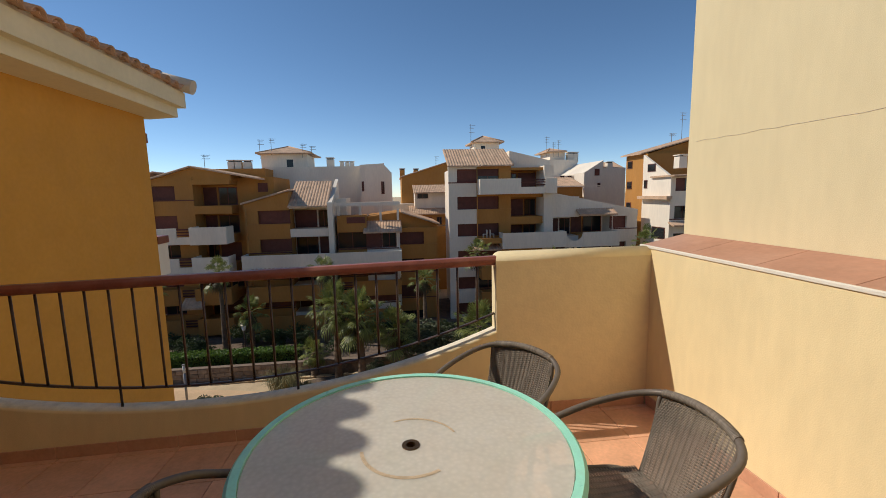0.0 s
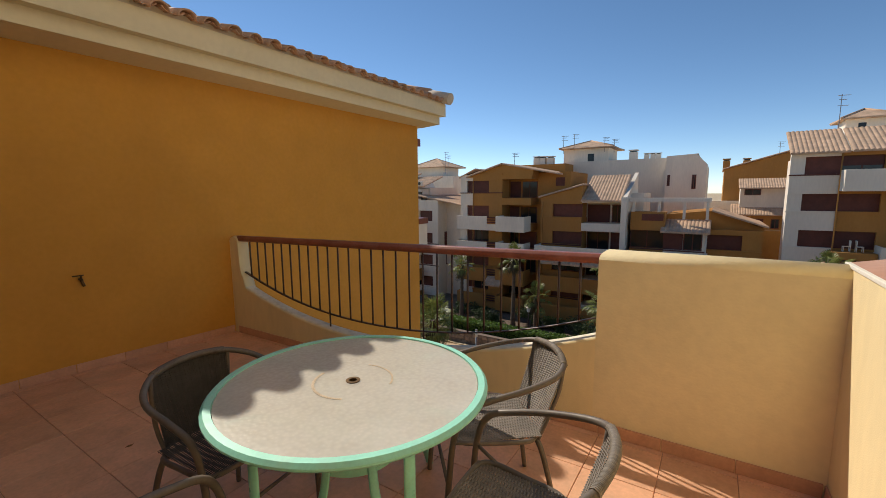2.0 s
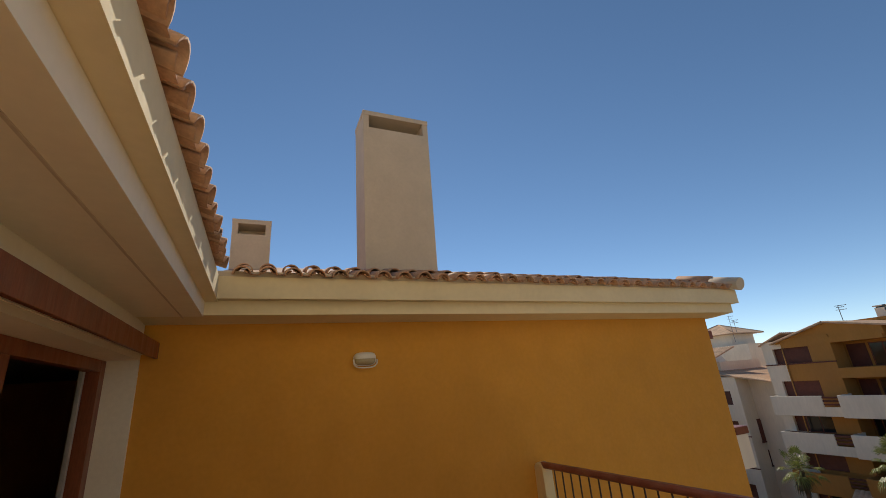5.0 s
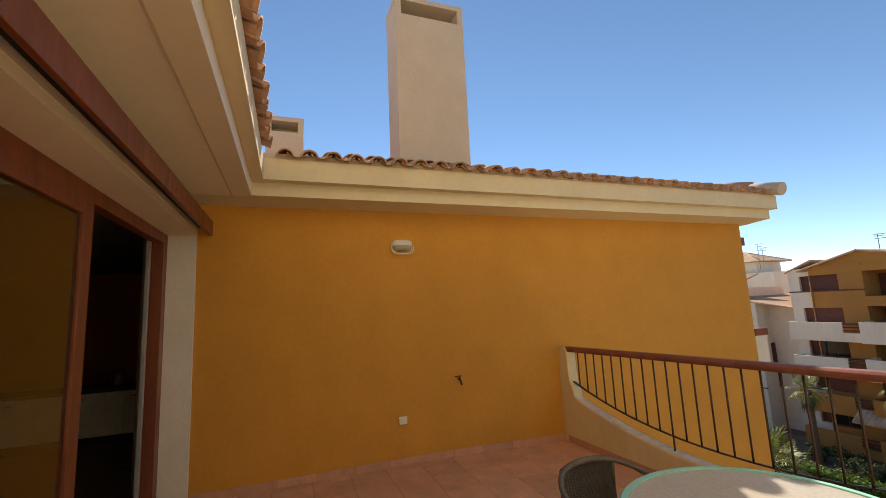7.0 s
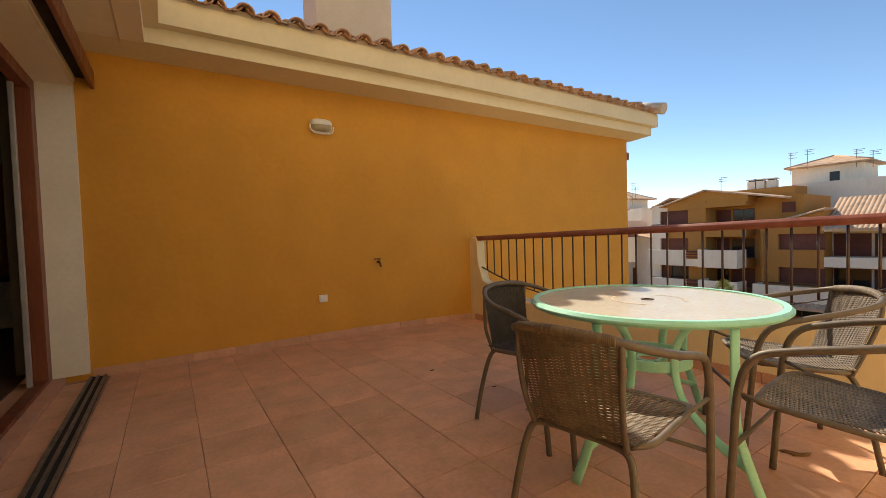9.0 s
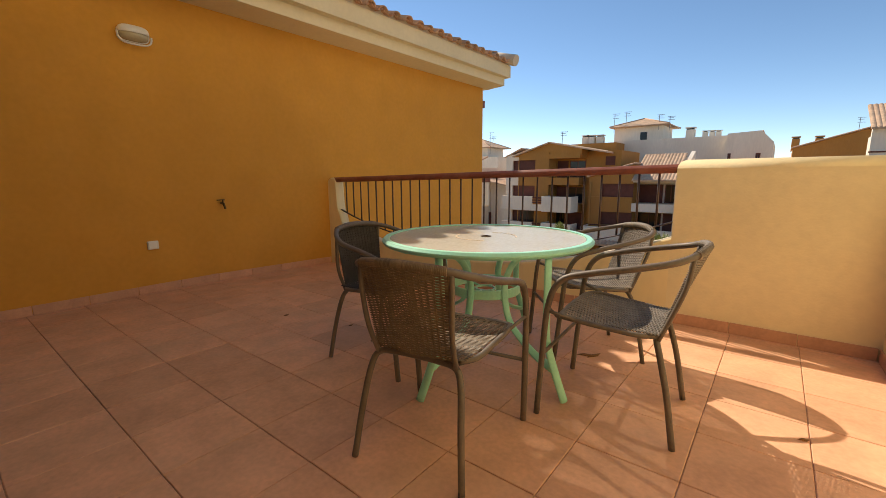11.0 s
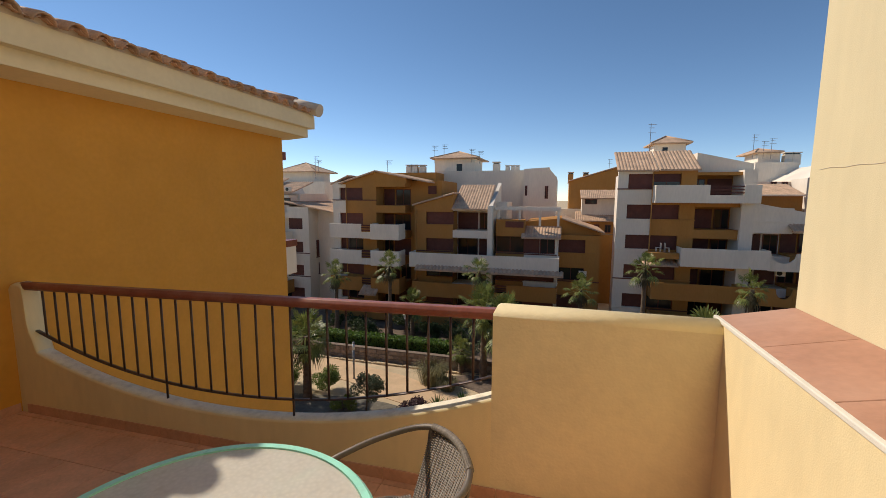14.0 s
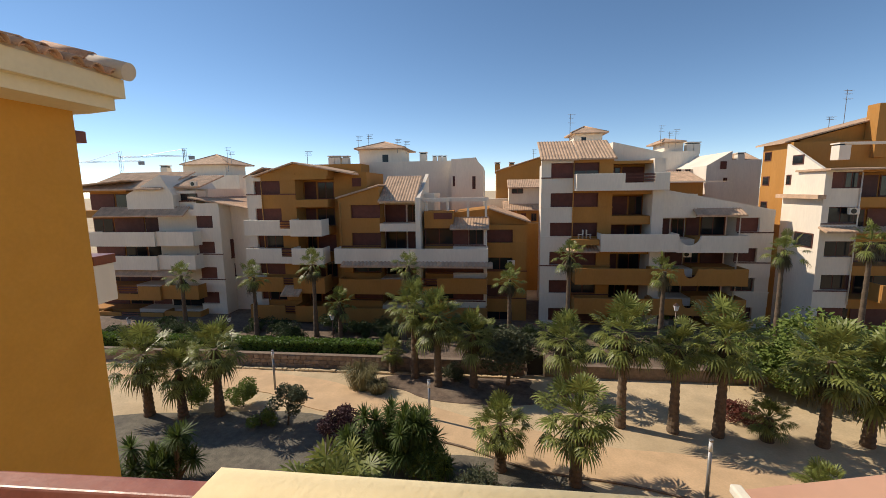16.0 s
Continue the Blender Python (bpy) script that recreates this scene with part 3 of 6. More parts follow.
part("guard", gb, PLASTIC, lamp, "white rim round the lower half")
sock = thing("wall_socket", "white plastic weatherproof socket on the ochre wall", "socket", (0, 1.99, 0.41))
part("plate", B(0, 0.018, 1.95, 2.044, 0.37, 0.45, 0.006), PLASTIC, sock)
part("lid", B(0.018, 0.028, 1.958, 2.022, 0.378, 0.436, 0.004), PLASTIC, sock)
tap = thing("garden_tap", "small dull brass garden tap on the ochre wall", "tap", (0, 2.666, 0.765))
tb = bmesh.new()
tube(tb, smooth_path([(0.0, 2.666, 0.775), (0.05, 2.666, 0.775), (0.075, 2.66, 0.765), (0.08, 2.672, 0.72)], 5), 0.012, 8)
part("spout", tb, BRASS, tap)
tb = bmesh.new()
tube(tb, [(0.045, 2.666, 0.775), (0.045, 2.666, 0.81)], 0.007, 6)
tube(tb, [(0.045, 2.605, 0.812), (0.045, 2.685, 0.812)], 0.006, 6)
part("handle", tb, BRASS, tap)

# sliding doors, shutter beam and floor track
REDW = WOOD
door = tagged(thing("door_1", "red-brown wooden sliding terrace doors, partly open", "door", (2.2, -0.28, 0)), kind="structure")
part("frame_jamb", B(0.036, 0.165, -0.36, -0.235, 0.0, 2.384, 0.004), REDW, door)
part("frame_head", B(0.165, 4.4, -0.315, -0.235, 2.29, 2.384, 0.004), REDW, door)
part("frame_sill", B(0.165, 4.4, -0.315, -0.235, 0.001, 0.03, 0.003), REDW, door)
PANE = pane_glass("door_glass", (0.75, 0.8, 0.78))
for x0, x1, y0 in ((1.66, 3.02, -0.268), (2.90, 4.39, -0.314)):
    y1 = y0 + 0.042
    leaf = part("leaf", B(x0, x0 + 0.12, y0, y1, 0.032, 2.288, 0.004), REDW, door)
    part("stile", B(x1 - 0.12, x1, y0, y1, 0.032, 2.288, 0.004), REDW, leaf)
    part("top_rail", B(x0 + 0.12, x1 - 0.12, y0, y1, 2.20, 2.288, 0.004), REDW, leaf)
    part("bottom_rail", B(x0 + 0.12, x1 - 0.12, y0, y1, 0.032, 0.16, 0.004), REDW, leaf)
    pn = part("pane", B(x0 + 0.12, x1 - 0.12, y0 + 0.016, y0 + 0.024, 0.16, 2.20), PANE, leaf)
    pn.visible_shadow = False
part("screen_edge", B(0.27, 0.31, -0.33, -0.30, 0.032, 2.285, 0.003), mat("grey_aluminium", (0.4, 0.4, 0.4), 0.4, metal=0.4), door, "grey aluminium insect screen edge")
beam = thing("shutter_beam", "red-brown wooden shutter beam fixed over the doors", "beam", (2.2, 0.1, 2.4))
part("face_board", B(0.0, 4.9, 0.105, 0.135, 2.39, 2.535, 0.004), REDW, beam)
part("track", B(0.0, 4.9, 0.012, 0.103, 2.47, 2.55), DARK, beam, "dark shutter track")
part("rear_board", B(0.0, 4.9, 0.001, 0.012, 2.43, 2.60), SOFFIT, beam)
shut = thing("sliding_shutter", "red-brown wooden sliding shutter pushed aside", "shutter", (3.85, 0.06, 0.02))
part("stile", B(3.33, 3.43, 0.035, 0.075, 0.02, 2.466, 0.004), REDW, shut)
part("stile", B(4.27, 4.37, 0.035, 0.075, 0.02, 2.466, 0.004), REDW, shut)
part("top_rail", B(3.43, 4.27, 0.035, 0.075, 2.35, 2.466, 0.004), REDW, shut)
part("bottom_rail", B(3.43, 4.27, 0.035, 0.075, 0.02, 0.16, 0.004), REDW, shut)
sl = mesh_of("slat", vbox(bmesh.new(), 0, 0.84, -0.018, 0.018, -0.004, 0.004), REDW)
for i in range(48):
    piece("slat", sl, pose(3.43, 0.055, 0.185 + 0.045 * i, 35), shut)
track = thing("floor_track", "dark metal shutter track let into the floor tiles", "track", (2.4, 0.07, 0))
for y0, y1 in ((0.012, 0.035), (0.06, 0.08), (0.105, 0.128)):
    part("rail", B(0.18, 4.9, y0, y1, -0.012, 0.012, 0.003), STEEL, track)
part("channel", B(0.18, 4.9, 0.012, 0.128, -0.0119, 0.001), DARK, track)

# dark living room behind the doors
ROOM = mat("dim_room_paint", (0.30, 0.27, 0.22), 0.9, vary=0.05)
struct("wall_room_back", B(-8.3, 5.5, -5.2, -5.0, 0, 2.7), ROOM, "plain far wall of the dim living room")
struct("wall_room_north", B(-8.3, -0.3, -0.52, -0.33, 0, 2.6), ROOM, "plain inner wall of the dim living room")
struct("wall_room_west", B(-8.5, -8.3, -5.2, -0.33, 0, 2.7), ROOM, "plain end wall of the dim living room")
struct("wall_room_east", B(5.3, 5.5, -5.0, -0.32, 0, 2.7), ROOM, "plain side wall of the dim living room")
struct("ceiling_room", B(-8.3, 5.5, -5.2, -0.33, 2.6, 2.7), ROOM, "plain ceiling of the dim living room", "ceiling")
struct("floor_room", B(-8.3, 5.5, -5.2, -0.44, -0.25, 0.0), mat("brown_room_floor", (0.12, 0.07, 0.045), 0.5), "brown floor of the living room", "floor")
part_unit = thing("kitchen_counter", "white kitchen counter with a black worktop in the dim room", "counter", (-2.7, -2.2, 0))
CUP = mat("white_cupboard", (0.78, 0.76, 0.73), 0.5)
part("plinth", B(-2.98, -2.48, -3.9, -0.56, 0.0, 0.12), DARK, part_unit, "dark recessed plinth")
for i in range(5):
    leaf_ = part("cupboard_door", B(-3.0, -2.42, -3.9 + 0.668 * i, -3.9 + 0.668 * i + 0.66, 0.121, 0.68, 0.004), CUP, part_unit)
    part("handle", B(-2.419, -2.40, -3.84 + 0.668 * i, -3.84 + 0.668 * i + 0.16, 0.60, 0.615), POLISH, leaf_, "steel handle")
part("worktop", B(-3.02, -2.40, -3.92, -0.55, 0.681, 0.72, 0.004), DARK, part_unit, "black worktop")
hob = thing("kettle", "dark kettle standing on the black worktop", "kettle", (-2.72, -1.4, 0.72))
kb_ = bmesh.new()
tube(kb_, [(-2.72, -1.4, 0.72), (-2.72, -1.4, 0.76), (-2.72, -1.4, 0.86), (-2.72, -1.4, 0.92)], [0.085, 0.09, 0.075, 0.05], 14)
part("body", kb_, STEEL, hob)
kb_ = bmesh.new()
tube(kb_, smooth_path([(-2.72, -1.46, 0.90), (-2.72, -1.52, 0.87), (-2.72, -1.52, 0.79), (-2.72, -1.48, 0.75)], 4), 0.009, 6)
part("handle", kb_, DARK, hob)

# dry leaves blown onto the floor
for i, (x, y, a, s) in enumerate(((3.84, 3.01, 20, 0.055), (3.88, 3.03, 60, 0.05), (4.82, 2.73, 10, 0.02), (1.72, 2.33, 70, 0.022), (2.32, 2.48, 40, 0.018))):
    bm = bmesh.new()
    pts = [(-s, 0, 0.002), (-s * 0.3, s * 0.28, 0.008), (s * 0.5, s * 0.2, 0.005), (s, 0, 0.012), (s * 0.4, -s * 0.25, 0.004), (-s * 0.4, -s * 0.22, 0.009)]
    top = [bm.verts.new(p) for p in pts]
    low = [bm.verts.new((p[0], p[1], p[2] - 0.0015)) for p in pts]
    bm.faces.new(top)
    bm.faces.new(low[::-1])
    for k in range(6):
        bm.faces.new((top[k], low[k], low[(k + 1) % 6], top[(k + 1) % 6]))
    lf = part("dry_leaf", bm, LEAFB)
    tagged(lf, "curled dry brown leaf on the terrace floor", "leaf", "dry leaves")
    lf.matrix_basis = pose(x, y, fall(x, y), 0, 0, a)

# ---- far apartment houses ----
F_WHITE = mat("house_white_paint", (0.82, 0.72, 0.585), 0.9, vary=0.06, scale=0.7, stain=(0.55, 0.48, 0.40), stain_amt=0.4, stain_scale=0.35, streak=4)
F_OCHRE = mat("house_ochre_paint", (0.45, 0.208, 0.05), 0.9, vary=0.07, scale=0.7, stain=(0.30, 0.155, 0.055), stain_amt=0.4, stain_scale=0.35, streak=3)
F_BROWN = mat("brown_roller_shutter", (0.13, 0.038, 0.024), 0.6, vary=0.15, scale=2.0, per_object=0.25)
F_GLASS = mat("dark_window_glass", (0.018, 0.02, 0.022), 0.08, vary=0.1, scale=1.0, spec=0.35)
F_ROOF = mat("house_roof_tile", (0.56, 0.37, 0.24), 0.9, vary=0.2, scale=1.5, stain=(0.34, 0.24, 0.17), stain_amt=0.5, stain_scale=0.8)
F_METAL = mat("grey_mast_metal", (0.25, 0.25, 0.26), 0.5, metal=0.5)
ST = 3.2
WALLS = {"w": F_WHITE, "o": F_OCHRE}
fr = random.Random(11)


def house(name, label, x, y):
    return thing(name, label, "house", (x, y, GZ), "apartment houses")


def ribs(x0, x1, y0, y1, z0, z1, pitch=0.32, amp=0.06):
    """Corrugated tiled slope that rises from (y0, z0) to (y1, z1), with its thickness."""
    bm = bmesh.new()
    n = max(2, int((x1 - x0) / pitch)) * 4
    top, bot = [], []
    for i in range(n + 1):
        x = x0 + (x1 - x0) * i / n
        w = amp * abs(math.sin(math.pi * i / 4))
        top.append((bm.verts.new((x, y0, z0 + w)), bm.verts.new((x, y1, z1 + w))))
        bot.append((bm.verts.new((x, y0, z0 - 0.14)), bm.verts.new((x, y1, z1 - 0.14))))
    for i in range(n):
        bm.faces.new((top[i][0], top[i + 1][0], top[i + 1][1], top[i][1]))
        bm.faces.new((bot[i][0], bot[i][1], bot[i + 1][1], bot[i + 1][0]))
        bm.faces.new((bot[i][0], bot[i + 1][0], top[i + 1][0], top[i][0]))
        bm.faces.new((bot[i][1], top[i][1], top[i + 1][1], bot[i + 1][1]))
    bm.faces.new((bot[0][0], top[0][0], top[0][1], bot[0][1]))
    bm.faces.new((bot[n][0], bot[n][1], top[n][1], top[n][0]))
    return bm


def ribs_x(y0, y1, x0, x1, z0, z1, pitch=0.32):
    """The same with the slope along x."""
    bm = ribs(y0, y1, x0, x1, z0, z1, pitch)
    for v in bm.verts:
        v.co.x, v.co.y = v.co.y, v.co.x
    return bm


def hip(b, x0, x1, y0, y1, z, h):
    bm = bmesh.new()
    q = [bm.verts.new(p) for p in ((x0, y0, z), (x1, y0, z), (x1, y1, z), (x0, y1, z))]
    lo = [bm.verts.new((v.co.x, v.co.y, z - 0.12)) for v in q]
    a = bm.verts.new(((x0 + x1) / 2 - 0.2, (y0 + y1) / 2, z + h))
    for i in range(4):
        bm.faces.new((q[i], q[(i + 1) % 4], a))
        bm.faces.new((q[i], lo[i], lo[(i + 1) % 4], q[(i + 1) % 4]))
    bm.faces.new(lo[::-1])
    part("roof", bm, F_ROOF, b)
    for i in range(4):
        r = bmesh.new()
        tube(r, [q_ for q_ in ((x0, y0, z + 0.02), (x1, y0, z + 0.02), (x1, y1, z + 0.02), (x0, y1, z + 0.02))[i:i + 1]] + [((x0 + x1) / 2 - 0.2, (y0 + y1) / 2, z + h + 0.02)], 0.09, 6)
        part("ridge_tile", r, F_ROOF, b)


def win(b, x0, x1, y, z0, z1, kind):
    """A window in a recess: s shutter, g glass, h half-drawn shutter, d glazed door."""
    if kind == "s":
        part("shutter", B(x0, x1, y, y + 0.05, z0, z1), F_BROWN, b)
        return
    f = part("window_frame", B(x0, x1, y + 0.03, y + 0.08, z0, z1), F_BROWN, b)
    m = (x0 + x1) / 2
    for a, c in ((x0 + 0.1, m - 0.05), (m + 0.05, x1 - 0.1)):
        part("pane", B(a, c, y + 0.012, y + 0.029, z0 + 0.1, z1 - 0.1), F_GLASS, f)
    if kind == "h":
        part("shutter", B(x0 + 0.05, x1 - 0.05, y - 0.03, y + 0.01, z0 + (z1 - z0) * 0.45, z1), F_BROWN, b)


def bay(b, x0, x1, y, zt, n, wall, kinds, win_h=1.5, side=0.0, ztop=None, depth=0.35, thick=2.2, base=None):
    """A strip of facade: window bands whose tops are zt, zt - ST, ...; side: the plain share beside each window (signed)."""
    w = WALLS[wall]
    hi = ztop if ztop is not None else zt + 0.35
    for k in range(n):
        t = zt - ST * k
        part("wall", B(x0, x1, y, y + thick, t, hi), w, b)
        hi = t - win_h
        s = abs(side) * (x1 - x0)
        a, c = (x0 + s, x1) if side > 0 else (x0, x1 - s)
        if s:
            e0, e1 = (x0, a) if side > 0 else (c, x1)
            part("panel", B(e0, e1, y + 0.06, y + thick, hi, t), F_WHITE if wall == "w" else w, b)
        part("back_wall", B(a, c, y + depth + 0.1, y + thick, hi, t), F_OCHRE if wall == "o" else F_WHITE, b)
        kd = kinds[k % len(kinds)]
        if kd == "2":
            m = a + (c - a) * 0.5
            win(b, a, m, y + depth, hi, t, "s")
            win(b, m + 0.05, c, y + depth, hi, t, "g")
        else:
            win(b, a, c, y + depth, hi, t, kd)
        part("sill", B(x0 - 0.05, x1 + 0.05, y - 0.06, y + 0.1, hi - 0.12, hi - 0.002), F_BROWN if fr.random() < 0.5 else w, b)
    lo = GZ if base is None else base
    if base is None and hi - GZ > 2.4:
        part("wall", B(x0, x1, y, y + thick, GZ + 2.3, hi), w, b)
        part("back_wall", B(x0, x1, y + 0.9, y + thick + 0.4, GZ, GZ + 2.3), w, b)
        win(b, x0 + 0.2, x1 - 0.2, y + 0.82, GZ + 0.1, GZ + 2.1, "g" if fr.random() < 0.5 else "s")
    elif hi > lo:
        part("wall", B(x0, x1, y, y + thick, lo, hi), w, b)


def loggia(b, x0, x1, y, zt, n, wall, kinds="sdg", h=2.3, deep=2.45, ztop=None):
    """Deep shaded loggias with doors at the back, one above the other."""
    w = WALLS[wall]
    hi = ztop if ztop is not None else zt + 0.3
    for k in range(n):
        t = zt - ST * k
        part("slab", B(x0, x1, y, y + deep + 1, t, hi), w, b)
        hi = t - h
        part("back_wall", B(x0, x1, y + deep, y + deep + 1, hi, t), F_OCHRE if wall == "o" else F_WHITE, b)
        m = x0 + (x1 - x0) * (0.35 + 0.3 * fr.random())
        kd = kinds[k % len(kinds)]
        win(b, x0 + 0.1, m - 0.1, y + deep - 0.09, hi, t - 0.25, "s" if kd == "d" else kd)
        win(b, m + 0.1, x1 - 0.1, y + deep - 0.09, hi, t - 0.25, "g" if kd != "g" else "s")
    if hi - GZ > 1.6:
        g = min(hi - 0.35, GZ + 2.6)
        part("slab", B(x0, x1, y, y + deep + 1, g, hi), w, b)
        part("back_wall", B(x0, x1, y + deep + 0.6, y + deep + 1, GZ, g), F_OCHRE, b)
        part("pier", B(x0, x0 + 0.4, y + 0.1, y + 0.5, GZ, g), w, b)
        win(b, x0 + 0.5, x1 - 0.3, y + deep + 0.5, GZ + 0.05, g - 0.3, "g")
    else:
        part("wall", B(x0, x1, y, y + deep + 1, GZ, hi), w, b)


def balcony(b, x0, x1, y0, y1, z, wall="w", h=1.15, gap=None, scoop=False):
    """Solid balcony parapet with its floor slab; gap: a stretch filled with brown rails, or scooped out in a curve."""
    w = WALLS[wall]
    bal = part("balcony", B(x0, x1, y0, y1, z - 0.25, z), w, b)
    runs = [(x0, x1)] if not gap else [(x0, gap[0]), (gap[1], x1)]
    for a, c in runs:
        part("parapet", B(a, c, y0 - 0.02, y0 + 0.14, z - 0.27, z + h, 0.03), w, bal)
    if gap and not scoop:
        part("parapet", B(gap[0], gap[1], y0 - 0.02, y0 + 0.14, z - 0.27, z + h * 0.35), w, bal)
        for i in range(3):
            part("rail", B(gap[0], gap[1], y0 + 0.03, y0 + 0.09, z + h * (0.45 + 0.2 * i), z + h * (0.55 + 0.2 * i)), F_BROWN, bal)
    elif gap:
        dip = bmesh.new()
        gx = [gap[0] + (gap[1] - gap[0]) * i / 14 for i in range(15)]
        gz = [z + h * (1.0 - 0.66 * math.sqrt(max(0.0, 1 - (i / 7 - 1) ** 2))) for i in range(15)]
        cols = [[dip.verts.new(v) for v in ((x, y0 - 0.02, z - 0.27), (x, y0 - 0.02, q), (x, y0 + 0.14, q), (x, y0 + 0.14, z - 0.27))] for x, q in zip(gx, gz)]
        for A, C in zip(cols, cols[1:]):
            for k in range(4):
                dip.faces.new((A[k], C[k], C[(k + 1) % 4], A[(k + 1) % 4]))
        part("parapet", dip, w, bal, "parapet with a scooped top")
    for a, c in ((x0, x0 + 0.14), (x1 - 0.14, x1)):
        part("side_parapet", B(a, c, y0 + 0.14, y1, z, z + h), w, bal)


def gable(b, x0, x1, y0, y1, z0, zl, zr, wall, zm=None, xm=None):
    """A wall block whose top edge slopes from zl to zr, or over a peak zm at xm."""
    bm = bmesh.new()
    prof = [(x0, z0), (x1, z0), (x1, zr)] + ([(xm, zm)] if zm is not None else []) + [(x0, zl)]
    a = [bm.verts.new((x, y0, z)) for x, z in prof]
    c = [bm.verts.new((x, y1, z)) for x, z in prof]
    bm.faces.new(a)
    bm.faces.new(c[::-1])
    for i in range(len(prof)):
        j = (i + 1) % len(prof)
        bm.faces.new((a[i], c[i], c[j], a[j]))
    part("wall", bm, WALLS[wall], b)


def gable_y(b, x0, x1, y0, y1, z0, zf, zb, wall):
    """A wall across the view line whose top slopes from zf at y0 to zb at y1."""
    bm = bmesh.new()
    prof = [(y0, z0), (y1, z0), (y1, zb), (y0, zf)]
    a = [bm.verts.new((x0, y, z)) for y, z in prof]
    c = [bm.verts.new((x1, y, z)) for y, z in prof]
    bm.faces.new(a)
    bm.faces.new(c[::-1])
    for i in range(4):
        j = (i + 1) % 4
        bm.faces.new((a[i], c[i], c[j], a[j]))
    part("wall", bm, WALLS[wall], b)


def side_win(b, x, y0, y1, z0, z1):
    f = part("window_frame", B(x - 0.06, x, y0, y1, z0, z1), F_BROWN, b)
    part("pane", B(x - 0.075, x - 0.06, y0 + 0.1, y1 - 0.1, z0 + 0.1, z1 - 0.1), F_GLASS, f)


def side_win_east(b, x, y0, y1, z0, z1):
    """Shuttered window with its frame on a wall that faces east."""
    f = part("window_frame", B(x, x + 0.08, y0, y1, z0, z1), F_BROWN, b)
    part("shutter", B(x + 0.08, x + 0.11, y0 + 0.12, y1 - 0.12, z0 + 0.1, z1 - 0.15), F_BROWN, f)
    part("sill", B(x, x + 0.16, y0 - 0.1, y1 + 0.1, z0 - 0.14, z0 - 0.002), F_BROWN, b)


def slope(b, x0, x1, y0, y1, zl, zr):
    part("roof", ribs_x(y0, y1, x0, x1, zl, zr), F_ROOF, b)


def stack(b, x, y, z, h=1.1, w=0.7, wall="w"):
    c = part("chimney", B(x - w / 2, x + w / 2, y, y + w, z - 0.6, z + h * 0.75), WALLS[wall], b)
    part("cap", B(x - w / 2 - 0.08, x + w / 2 + 0.08, y - 0.08, y + w + 0.08, z + h * 0.88, z + h), WALLS[wall], c)
    part("flue", B(x - w / 2 + 0.1, x + w / 2 - 0.1, y + 0.1, y + w - 0.1, z + h * 0.75, z + h * 0.88), F_GLASS, c)


def antenna(x, y, z, h=3.0):
    a = thing("roof_antenna", "thin grey television antenna mast on a roof", "antenna", (x, y, z), "roof antennas")
    bm = bmesh.new()
    tube(bm, [(x, y, z - 0.4), (x, y, z + h)], 0.035, 5)
    part("mast", bm, F_METAL, a)
    for f, l in ((0.97, 0.9), (0.86, 0.6), (0.7, 0.8)):
        bm = bmesh.new()
        tube(bm, [(x - l * 0.3, y, z + h * f), (x + l * 0.7, y + 0.2, z + h * f)], 0.025, 4)
        for k in range(4):
            xx = x - l * 0.3 + l * k / 3
            tube(bm, [(xx, y - 0.16, z + h * f - 0.05), (xx, y + 0.16, z + h * f + 0.05)], 0.014, 4)
        part("boom", bm, F_METAL, a)




def crane(x0, x1, xm, y, z, top):
    c = thing("tower_crane", "distant grey tower crane with a level jib", "crane", (xm, y, GZ), "distant cranes")
    bm = bmesh.new()
    for a, b in ((-0.9, 0), (0.9, 0), (-0.9, 1.8), (0.9, 1.8)):
        tube(bm, [(xm + a, y + b, GZ), (xm + a * 0.9, y + b, top)], 0.16, 4)
    k = 0
    while GZ + 2.5 * (k + 1) < top:
        s = 0.9 if k % 2 else -0.9
        tube(bm, [(xm - s, y, GZ + 2.5 * k), (xm + s, y, GZ + 2.5 * (k + 1))], 0.1, 4)
        k += 1
    part("mast", bm, F_METAL, c, "open lattice mast")
    bm = bmesh.new()
    tube(bm, [(x0, y, z - 0.45), (x1, y, z - 0.45)], 0.16, 4)
    tube(bm, [(x0, y, z + 0.5), (x1, y, z + 0.5)], 0.16, 4)
    n = int(abs(x1 - x0) / 1.8)
    for i in range(n):
        s = 0.45 if i % 2 else -0.45
        tube(bm, [(x0 + (x1 - x0) * i / n, y, z - s), (x0 + (x1 - x0) * (i + 1) / n, y, z + s)], 0.08, 4)
    part("jib", bm, F_METAL, c)
    e = x1 if abs(x1 - xm) < abs(x0 - xm) else x0
    part("counterweight", B(e - 2.0, e + 2.0, y - 0.5, y + 1.5, z - 3.2, z - 0.36), F_METAL, c)
    bm = bmesh.new()
    f = x0 if e == x1 else x1
    tube(bm, [(xm, y + 1, top), ((xm + 2 * f) / 3, y + 0.4, z + 0.3)], 0.2, 4)
    part("stay", bm, F_METAL, c)


# ---- park plants ----
def leaf_mat(name, col, vary=0.25, rough=0.6):
    """Leaf surface that lets part of the light through."""
    m = mat(name, col, rough, vary=0.12, scale=3, island=vary, spec=0.35)
    n, l = m.node_tree.nodes, m.node_tree.links
    b = n["Principled BSDF"]
    tr_ = n.new("ShaderNodeBsdfTranslucent")
    l.new(b.inputs["Base Color"].links[0].from_socket, tr_.inputs["Color"])
    mx = n.new("ShaderNodeMixShader")
    mx.inputs["Fac"].default_value = 0.3
    l.new(b.outputs[0], mx.inputs[1])
    l.new(tr_.outputs[0], mx.inputs[2])
    l.new(mx.outputs[0], n["Material Output"].inputs["Surface"])
    return m


